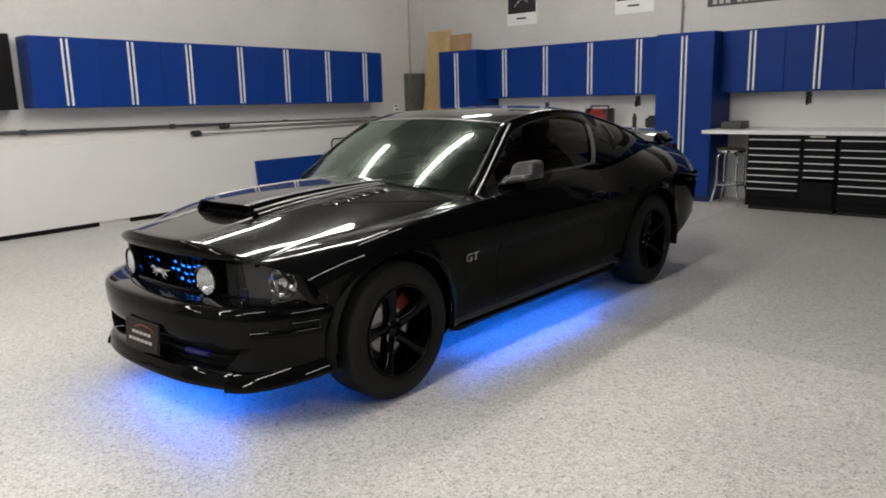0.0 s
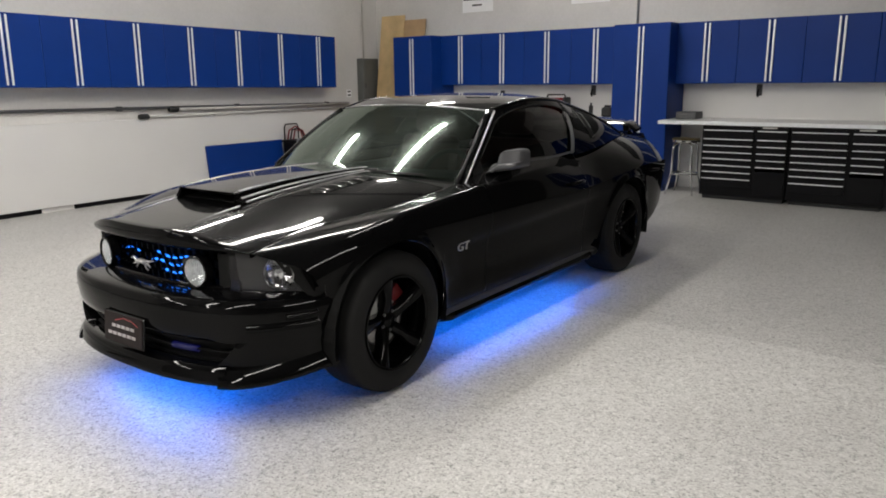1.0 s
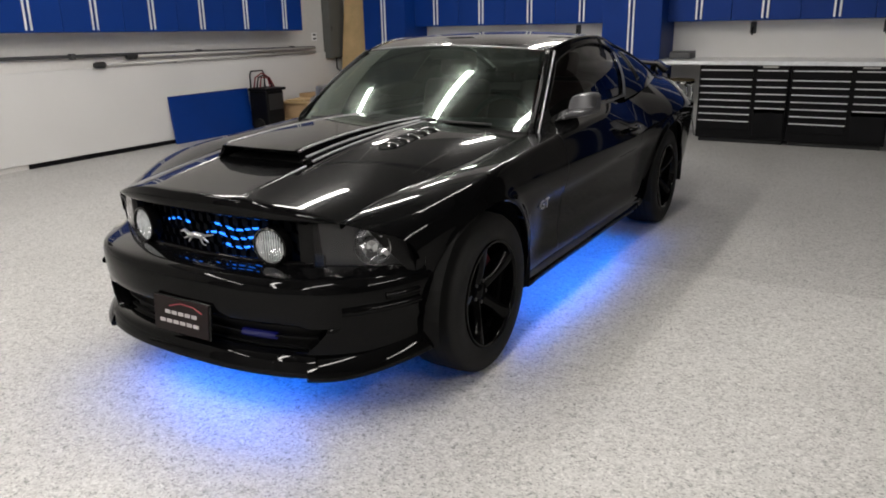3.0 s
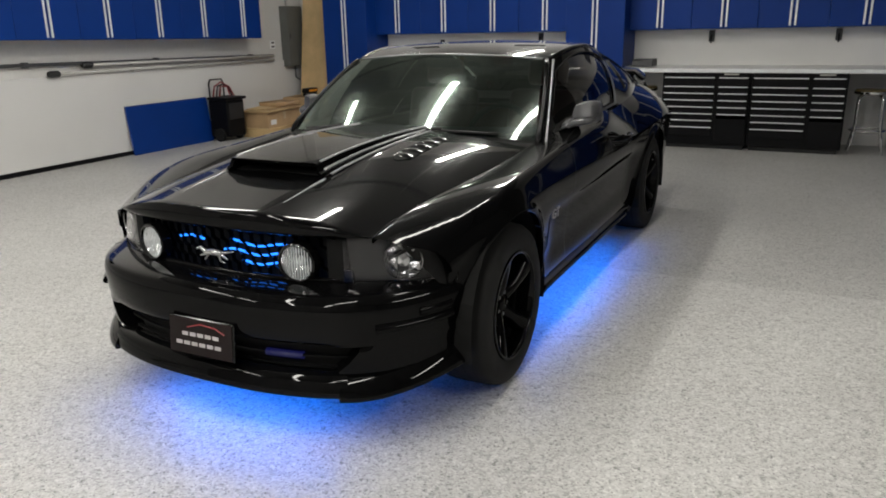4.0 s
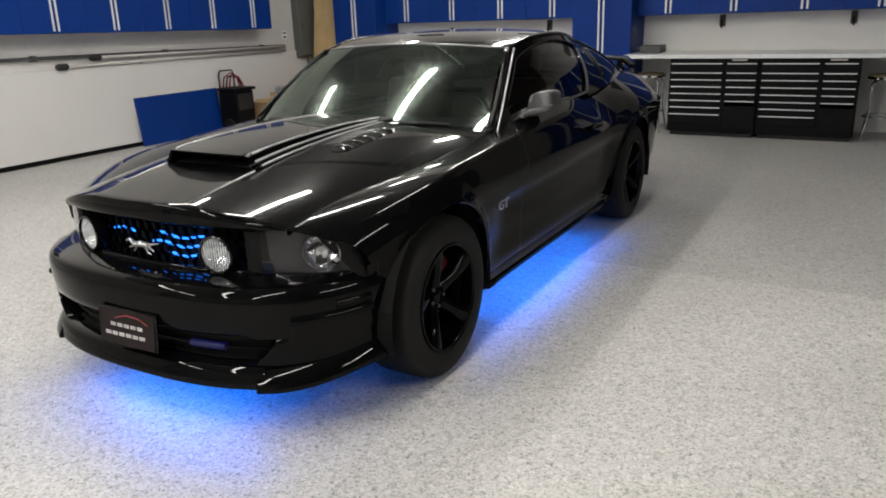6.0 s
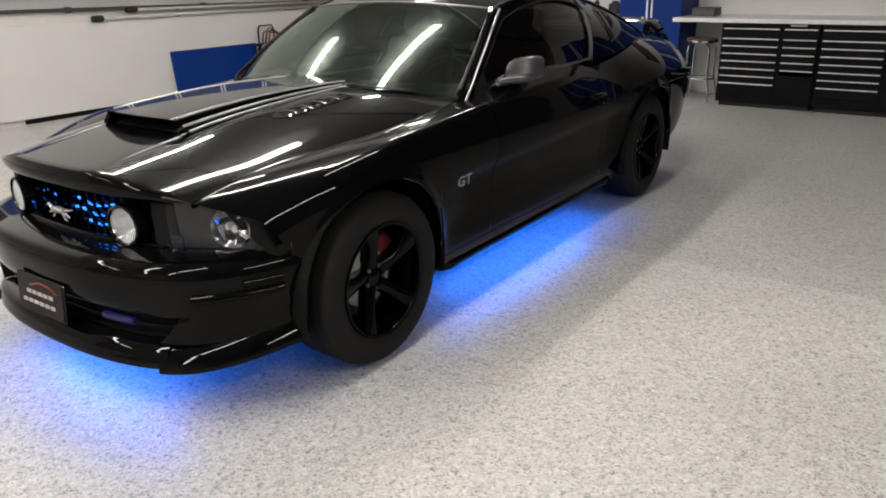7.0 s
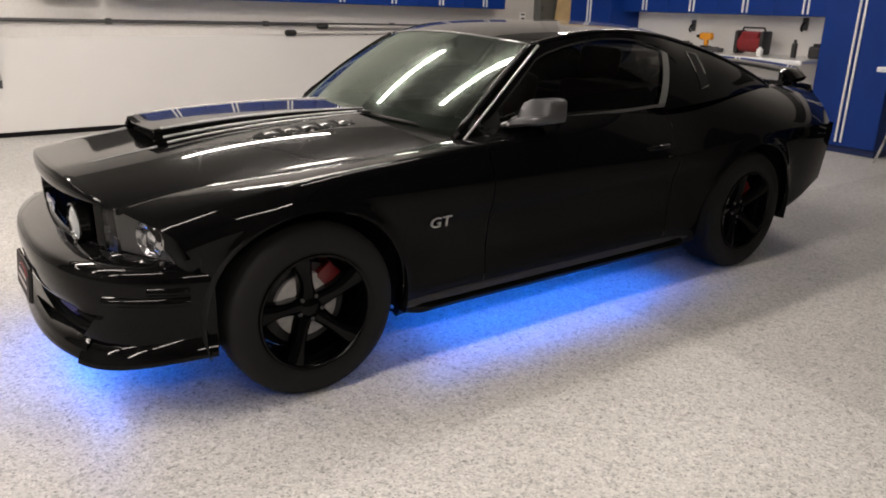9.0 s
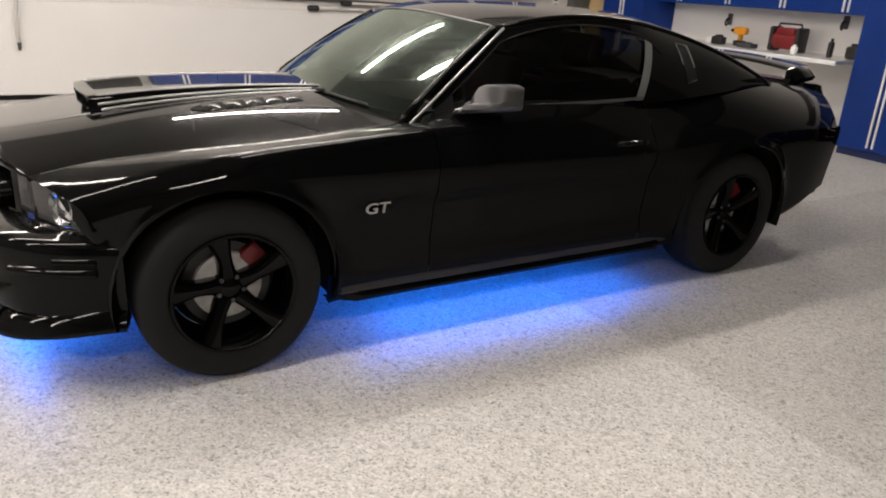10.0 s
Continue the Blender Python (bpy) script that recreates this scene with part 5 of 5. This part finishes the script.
for s in (-1, 1):
    pts = [ws_low(1) + Vector((0.002, -0.01, -0.03))] + [ws_low(1).lerp(ws_top(1), v) + Vector((0.002, 0, 0.004)) + Vector((0.012, -0.012, 0.01)) * 4 * v * (1 - v) for v in np.linspace(0.03, 0.97, 12)]
    part("front_pillar", tube(bmesh.new(), [(s * p.x, p.y, p.z) for p in pts], [0.020] * 3 + [0.015] * 10, 12), M["paint"], car, smooth=True)
    part("roof_rail", tube(bmesh.new(), [(s * p.x, p.y, p.z) for p in [edge(y) + Vector((0, 0, -0.012)) for y in np.linspace(-0.09, 1.78, 34)]], 0.019, 12), M["paint"], car, smooth=True)
    # silver tube paints the highlight along the windscreen pillar's edge
    part("pillar_glint", tube(bmesh.new(), [(s * (p.x + 0.013), p.y, p.z) for p in [ws_low(1).lerp(ws_top(1), v) + Vector((0.02, 0.02, -0.004)) for v in np.linspace(0.0, 1.0, 10)]], 0.0065, 8), M["badge"], car, smooth=True)
# black cowl under the windscreen with wipers
rows = [[ws_low(q) + Vector((0, dy, dz)) for q in np.linspace(-0.99, 0.99, 30)] for dy, dz in ((0.02, 0.012), (-0.01, -0.010), (-0.06, -0.018), (-0.10, -0.035))]
bm = bmesh.new()
sheet(bm, rows)
cowl = part("cowl", bm, M["matte"], car)
for x0, x1 in ((-0.58, -0.02), (0.02, 0.56)):
    pts = []
    for k in range(9):
        x = x0 + (x1 - x0) * k / 8
        q = x / 0.735
        p = ws_low(q).lerp(ws_top(q), 0.005 + 0.03 * k / 8)
        pts.append((p.x, p.y - 0.010, p.z + 0.009))
    w = part("wiper", tube(bmesh.new(), pts, 0.006, 6), M["blackplas"], cowl, smooth=True)
    part("wiper_arm", tube(bmesh.new(), [(x0 + 0.02, pts[0][1] - 0.05, pts[0][2] - 0.01), tuple(Vector(pts[4]) + Vector((0, -0.008, 0.01)))], 0.008, 6), M["blackplas"], w, smooth=True)
# bright moulding across the windscreen's top
part("header_moulding", tube(bmesh.new(), [tuple(ws_top(q) + Vector((0, -0.004, 0.002))) for q in np.linspace(-0.97, 0.97, 24)], 0.003, 8), M["badge"], car, smooth=True)

# mirrors
for s in (-1, 1):
    rows = []
    for x, z0, z1, yl, yt, yr in ((0.772, 0.915, 0.935, -0.385, -0.36, -0.30), (0.778, 0.916, 0.955, -0.400, -0.365, -0.275), (0.805, 0.926, 0.972, -0.410, -0.37, -0.255), (0.838, 0.936, 0.984, -0.408, -0.365, -0.235), (0.852, 0.940, 0.992, -0.402, -0.36, -0.205), (0.857, 0.942, 1.040, -0.392, -0.345, -0.19), (0.866, 0.944, 1.056, -0.386, -0.338, -0.185), (0.885, 0.946, 1.064, -0.380, -0.330, -0.18),
                                  (0.92, 0.950, 1.068, -0.368, -0.315, -0.175), (0.97, 0.955, 1.070, -0.345, -0.290, -0.168), (1.0, 0.960, 1.068, -0.322, -0.270, -0.162), (1.014, 0.968, 1.060, -0.300, -0.252, -0.160), (1.020, 0.982, 1.046, -0.275, -0.232, -0.165)):
        h = z1 - z0
        x = 0.772 + (x - 0.772) * 0.66
        z0 += 0.014 if x < 0.822 else 0.004
        rows.append([Vector((s * x, y + 0.006, z)) for y, z in ((yr, z0 + 0.02 * h), (yl + 0.05, z0), (yl + 0.012, z0 + 0.04 * h), (yl, z0 + 0.12 * h), (yl + 0.004, z0 + 0.25 * h), (yl + 0.012, z0 + 0.30 * h), (yt - 0.002, z0 + 0.34 * h), (yt + 0.004, z0 + 0.42 * h), (yt + 0.010, z0 + 0.80 * h), (yt + 0.018, z0 + 0.92 * h), (yt + 0.040, z1), (yr - 0.012, z1), (yr, z1 - 0.06 * h))])
    bm = bmesh.new()
    sheet(bm, rows, closed=True)
    for r in (rows[0], rows[-1]):
        bm.faces.new([bm.verts.new(p) for p in r])
    mir = part("door_mirror", bm, M["mirrorcap"], car, "dark silver door mirror", smooth=32)
    part("mirror_glass", box(*sorted((s * 0.85, s * 0.915)), -0.163, -0.156, 0.982, 1.045), M["chrome"], mir)

# door furniture, badge, sills
for s, d in zip((1, -1), doors):
    x = side_x(0.52, 0.80) - 0.006
    h = part("door_handle", tube(bmesh.new(), [(s * (x + 0.004), 0.42, 0.79), (s * (x + 0.028), 0.45, 0.795), (s * (x + 0.030), 0.55, 0.797), (s * (x + 0.004), 0.585, 0.795)], 0.013, 10), M["paint"], d, smooth=True)
    part("lock", tube(bmesh.new(), [(s * x, 0.62, 0.79), (s * (x + 0.006), 0.62, 0.79)], 0.012, 14), M["gloss"], d, smooth=40)
for s in (-1, 1):
    bm = bmesh.new()
    ys = np.linspace(-0.95, 0.95, 40)
    sheet(bm, [[(s * (W(y) - 0.012 - i - 0.07 * (1 - ease(0, 0.10, 0.95 - abs(y)))), y, z) for y in ys] for i, z in ((0.12, 0.262), (0.056, 0.256), (0.040, 0.240), (0.037, 0.216), (0.048, 0.200), (0.11, 0.196))])
    part("side_skirt", bm, M["paint"], car, smooth=40)
    txt = bpy.data.curves.new("badge_text", "FONT")
    txt.body, txt.size, txt.extrude, txt.shear, txt.offset = "GT", 0.071, 0.003, 0.12, 0.0005
    bd = new("fender_badge", txt)
    dep = bpy.context.evaluated_depsgraph_get()
    me = bpy.data.meshes.new_from_object(bd.evaluated_get(dep))
    bpy.data.objects.remove(bd)
    bd = new("fender_badge", me)
    me.materials.clear()
    me.materials.append(M["badge"])
    bd.parent = car
    tagged(bd, "silver letters GT on the fender")
    bd.matrix_basis = pose(s * (side_x(-0.79, 0.62) + 0.003), -0.845 if s > 0 else -0.735, 0.583, 90, 0, 90 * s) @ Matrix.Diagonal((1.12, 0.85, 1, 1))

# ---- tail ----
rows = []
for Y in np.linspace(1.50, 2.25, 26):
    xe = 0.70 - 0.08 * ease(1.35, 1.8, Y) - 0.004
    a = theta(Y, xe)
    rows.append([skin(Y, a + (math.pi / 2 - a) * i / 20) for i in range(21)])
full = [r + [Vector((-p.x, p.y, p.z)) for p in r[-2::-1]] for r in rows]
bm = bmesh.new()
sheet(bm, full)
part("boot_lid", bm, M["paint"], car, smooth=40)
Y = 2.25
zl = low(Y)
half = [Vector((side_x(Y, zl + (ZK(Y) - zl) * i / 14), Y, zl + (ZK(Y) - zl) * i / 14)) for i in range(14)] + [skin(Y, math.pi / 2 * i / 24) for i in range(25)]
ring = half + [Vector((-p.x, p.y, p.z)) for p in half[-2::-1]]
cap = [ring]
for sc, dy, dz in ((0.985, 0.028, 0.0), (0.955, 0.05, 0.0), (0.90, 0.064, 0.0), (0.5, 0.09, 0.0), (0.0, 0.10, 0.0)):
    cap.append([Vector((p.x * sc, p.y + dy * (0.55 + 0.45 * (1 - abs(p.x) / 0.85)), 0.66 + (p.z - 0.66) * (0.4 + 0.6 * sc) if sc > 0.01 else p.z * 0.4 + 0.4)) for p in ring])
bm = bmesh.new()
sheet(bm, cap)
rear = part("rear_bumper", bm, M["paint"], car, smooth=50)
for s in (-1, 1):
    for k in range(3):
        x = s * (0.48 + k * 0.105)
        part("tail_lamp", box(*sorted((x - 0.04, x + 0.04)), 2.325 - 0.02 * k, 2.35 - 0.025 * k, 0.68, 0.88, bev=0.008, seg=2), M["taillens"], rear, "red tail lamp bar")
    # a thin blade that rises towards the tail under the bumper's corner
    bm = bmesh.new()
    blade = [[(s * x, y + 0.10 * (0.80 - x), z + dz) for y, z, dz in ((1.93, 0.262, 0), (1.94, 0.270, 0.012), (2.25, 0.372, 0.010), (2.265, 0.374, 0), (2.25, 0.368, -0.004), (1.94, 0.262, -0.006))] for x in (0.30, 0.50, 0.70, 0.80)]
    sheet(bm, blade, closed=True)
    for r in (blade[0], blade[-1]):
        bm.faces.new([bm.verts.new(p) for p in r])
    part("rear_valance", bm, M["matte"], rear, smooth=30)
    part("exhaust_tip", tube(bmesh.new(), [(s * 0.52, 2.20, 0.29), (s * 0.52, 2.37, 0.29)], 0.042, 20), M["chrome"], rear, smooth=40)
# wing on the boot lid
rows = []
for k in range(41):
    q = -1 + 2 * k / 40
    f = abs(q)
    x = 0.665 * q
    drop = 0.045 * ease(0.90, 1.0, f)
    yb = 2.19 - 0.06 * f * f
    rows.append([Vector((x, yb + dy, 1.108 - drop - 0.035 * f * f + dz)) for dy, dz in ((-0.085, -0.010), (-0.06, 0.006), (0.0, 0.014), (0.075, 0.024), (0.088, 0.016), (0.06, -0.004), (-0.02, -0.014))])
bm = bmesh.new()
sheet(bm, rows, closed=True)
for r in (rows[0], rows[-1]):
    bm.faces.new([bm.verts.new(p) for p in r])
wing = part("rear_wing", bm, M["paint"], car, smooth=45)
for s in (-1, 1):
    part("wing_foot", box(*sorted((s * 0.55, s * 0.59)), 2.08, 2.18, 0.965, 1.079, bev=0.010, seg=2), M["paint"], wing, smooth=40)

# ---- underside and cabin fittings ----
part("floor_pan", box(-0.60, 0.60, -1.95, 2.25, 0.20, 0.28, bev=0.02), M["matte"], car)
part("cabin_floor", box(-0.86, 0.86, -0.93, 0.93, 0.236, 0.282, bev=0.01), M["dash"], car)
part("bulkhead", box(-0.66, 0.66, -0.98, -0.92, 0.28, 0.80), M["matte"], car)
part("engine_bay_liner", box(-0.52, 0.52, -1.95, -0.99, 0.29, 0.62), M["matte"], car)
part("boot_liner", box(-0.56, 0.56, 1.0, 2.28, 0.29, 0.86), M["matte"], car)
for s in (-1, 1):
    part("door_card", box(*sorted((s * 0.72, s * 0.80)), -0.90, 0.98, 0.23, 0.86), M["dash"], car)
    for c in (-AXLE, AXLE):
        rows = [[(s * x, c - 0.412 * math.cos(a), HUB + 0.412 * math.sin(a)) for x in (0.50, 0.80, 0.926 if c > 0 else 0.903)] for a in np.linspace(-0.25, math.pi + 0.25, 26)]
        bm = bmesh.new()
        sheet(bm, rows)
        arch = part("wheel_arch_liner", bm, M["matte"], car)
        part("arch_wall", box(*sorted((s * 0.49, s * 0.50)), c - 0.41, c + 0.41, 0.2, 0.76), M["matte"], arch)
rows = [[(x, -0.80 + dy + 0.18 * (x / 0.72) ** 2, z) for x in np.linspace(-0.70, 0.70, 15)] for dy, z in ((0.0, 0.80), (0.05, 0.93), (0.30, 0.945), (0.40, 0.92), (0.42, 0.70))]
bm = bmesh.new()
sheet(bm, rows)
dash = part("dashboard", bm, M["dash"], car, smooth=40)
wheel_c = pose(0.37, -0.22, 0.86, 66, 0, 0)
bm = bmesh.new()
tube(bm, [tuple(wheel_c @ Vector((0.185 * math.cos(a), 0.185 * math.sin(a), 0))) for a in [2 * math.pi * k / 28 for k in range(29)]], 0.015, 8, cap=False)
sw = part("steering_wheel", bm, M["dash"], car, smooth=True)
for a in (0.2, math.pi - 0.2, -math.pi / 2):
    part("spoke", tube(bmesh.new(), [tuple(wheel_c @ Vector((0.03 * math.cos(a), 0.03 * math.sin(a), -0.01))), tuple(wheel_c @ Vector((0.18 * math.cos(a), 0.18 * math.sin(a), 0)))], 0.014, 8), M["badge"], sw, smooth=True)
part("hub", lathe(bmesh.new(), [(0.0005, 0.012), (0.05, 0.008), (0.06, -0.02)], 20, wheel_c), M["dash"], sw, smooth=40)
for s in (-1, 1):
    def cushion(*a, tilt=0.0, base=(0, 0, 0), bev=0.05):
        bm = box(*a, bev=bev, seg=3)
        bmesh.ops.transform(bm, matrix=Matrix.Translation(base) @ Matrix.Rotation(radians(tilt), 4, "X"), verts=bm.verts)
        return bm
    st = part("front_seat", cushion(-0.25, 0.25, -0.26, 0.26, -0.08, 0.08, base=(s * 0.37, 0.22, 0.46)), M["seat"], car, "dark red leather seat", smooth=45)
    part("seat_back", cushion(-0.25, 0.25, -0.06, 0.06, 0.0, 0.58, tilt=-16, base=(s * 0.37, 0.46, 0.50)), M["seat"], st, smooth=45)
    part("headrest", cushion(-0.13, 0.13, -0.045, 0.045, 0.60, 0.76, tilt=-13, base=(s * 0.37, 0.47, 0.50), bev=0.035), M["seat"], st, smooth=45)
part("rear_bench", box(-0.6, 0.6, 0.92, 1.04, 0.4, 0.92, bev=0.04, seg=3), M["seat"], car, "dark red rear bench", smooth=45)
part("parcel_shelf", box(-0.60, 0.60, 1.05, 1.68, 0.93, 0.95), M["dash"], car)
part("headliner", box(-0.50, 0.50, 0.0, 0.95, 1.292, 1.300, bev=0.003), M["dash"], car)
part("rear_view_mirror", box(-0.11, 0.11, -0.17, -0.14, 1.23, 1.285, bev=0.012, seg=2), M["blackplas"], car, smooth=40)

# ---- blue light strips under the car ----
part("light_strip", tube(bmesh.new(), [tuple(bump(u, 0.165, 0.218)) for u in np.linspace(-0.34, 0.34, 24)], 0.012, 6), M["led"], car, "blue light strip under the bumper")
for s in (-1, 1):
    part("light_strip", tube(bmesh.new(), [(s * 0.752, -0.74, 0.220), (s * 0.752, 0.80, 0.220)], 0.009, 6), M["led"], car, "blue light strip under the sill")
part("light_strip", tube(bmesh.new(), [(-0.55, 2.15, 0.24), (0.55, 2.15, 0.24)], 0.008, 6), M["led"], car, "blue light strip under the tail")


# ---- wheels ----
def wheel(x, y, s, front):
    """A five-spoke wheel with its tyre, disc and caliper; its axle lies along x, the face towards s."""
    m = pose(x, y, HUB, 0, 90 * s, 0) @ pose(0, 0, 0, 0, 0, 43 if s > 0 else -43)
    hw = 0.128
    prof = [(0.222, -hw * 0.85), (0.232, -hw * 0.95), (0.262, -hw), (0.300, -hw * 0.99), (0.326, -hw * 0.90), (0.338, -hw * 0.74), (0.3415, -hw * 0.4), (0.342, 0), (0.3415, hw * 0.4), (0.338, hw * 0.74), (0.326, hw * 0.90), (0.300, hw * 0.99), (0.262, hw), (0.240, hw * 0.97), (0.228, hw * 0.92), (0.222, hw * 0.82)]
    bm = lathe(bmesh.new(), prof, 64, m)
    wh = part("wheel", bm, M["rubber"], car, "black low-profile tyre on a black five-spoke rim", smooth=50)
    bm = bmesh.new()
    for r in (-0.06, -0.02, 0.02, 0.06):
        lathe(bm, [(0.3425, r - 0.004), (0.3428, r), (0.3425, r + 0.004)], 64, m)
    part("tread_groove", bm, M["matte"], wh)
    rim = part("rim", lathe(bmesh.new(), [(0.221, hw * 0.80), (0.229, hw * 0.88), (0.231, hw * 0.94), (0.228, hw * 0.99), (0.222, hw * 1.0), (0.217, hw * 0.97), (0.214, hw * 0.90), (0.208, hw * 0.55), (0.200, -hw * 0.2), (0.205, -hw * 0.8), (0.222, -hw * 0.85)], 56, m), M["rim"], wh, "gloss black rim", smooth=50)
    for k in range(5):
        a0 = 2 * math.pi * k / 5
        rows = []
        for i in range(13):
            t = i / 12
            r = 0.040 + 0.176 * t
            w = 0.025 + 0.014 * abs(2 * t - 0.9) ** 1.5 + 0.006 * t
            h = hw * (0.46 + 0.50 * t - 0.12 * t**2)
            tw = 0.10 * t
            ca, sa = math.cos(a0 + tw), math.sin(a0 + tw)
            rows.append([m @ Vector((r * ca - d * sa, r * sa + d * ca, h + dz)) for d, dz in ((-w, -0.045), (-w, -0.018), (-w * 0.96, -0.010), (-w * 0.86, -0.002), (-w * 0.66, 0.006), (-w * 0.4, 0.0105), (0, 0.0125), (w * 0.4, 0.0105), (w * 0.66, 0.006), (w * 0.86, -0.002), (w * 0.96, -0.010), (w, -0.018), (w, -0.045))])
        bm = bmesh.new()
        sheet(bm, rows)
        part("spoke", bm, M["rim"], rim, smooth=45)
    part("centre_cap", lathe(bmesh.new(), [(0.0005, hw * 0.58), (0.028, hw * 0.57), (0.034, hw * 0.52), (0.060, hw * 0.48), (0.066, hw * 0.40), (0.066, hw * 0.0)], 28, m), M["rim"], rim, smooth=45)
    for k in range(5):
        a = 2 * math.pi * (k + 0.5) / 5
        part("lug_nut", lathe(bmesh.new(), [(0.0005, hw * 0.54), (0.008, hw * 0.53), (0.010, hw * 0.42)], 8, m @ pose(0.048 * math.cos(a), 0.048 * math.sin(a), 0)), M["dgrey"], rim, smooth=40)
    part("dust_shield", lathe(bmesh.new(), [(0.0005, -0.06), (0.12, -0.058), (0.199, -0.05), (0.199, -0.062), (0.0005, -0.07)], 32, m), M["matte"], wh, smooth=40)
    disc = part("brake_disc", lathe(bmesh.new(), [(0.06, 0.018), (0.075, 0.02), (0.08, 0.005), (0.165, 0.005), (0.165, -0.02), (0.06, -0.02)], 48, m), M["disc"], wh, "steel brake disc", smooth=40)
    part("disc_hat", lathe(bmesh.new(), [(0.05, 0.030), (0.122, 0.029), (0.128, 0.024), (0.129, 0.006)], 40, m), M["hat"], disc, "grey steel hat of the disc", smooth=40)
    bm = box(-0.06, 0.06, 0.10, 0.185, -0.05, 0.035, bev=0.014, seg=2)
    bmesh.ops.transform(bm, matrix=pose(x, y, HUB, 0, 90 * s, 0) @ pose(0, 0, 0, 0, 0, 40 if s > 0 else 140), verts=bm.verts)
    part("caliper", bm, M["caliper"], disc, "red brake caliper", smooth=40)


for s in (-1, 1):
    for c in (-AXLE, AXLE):
        wheel(s * 0.795, c, s, c < 0)
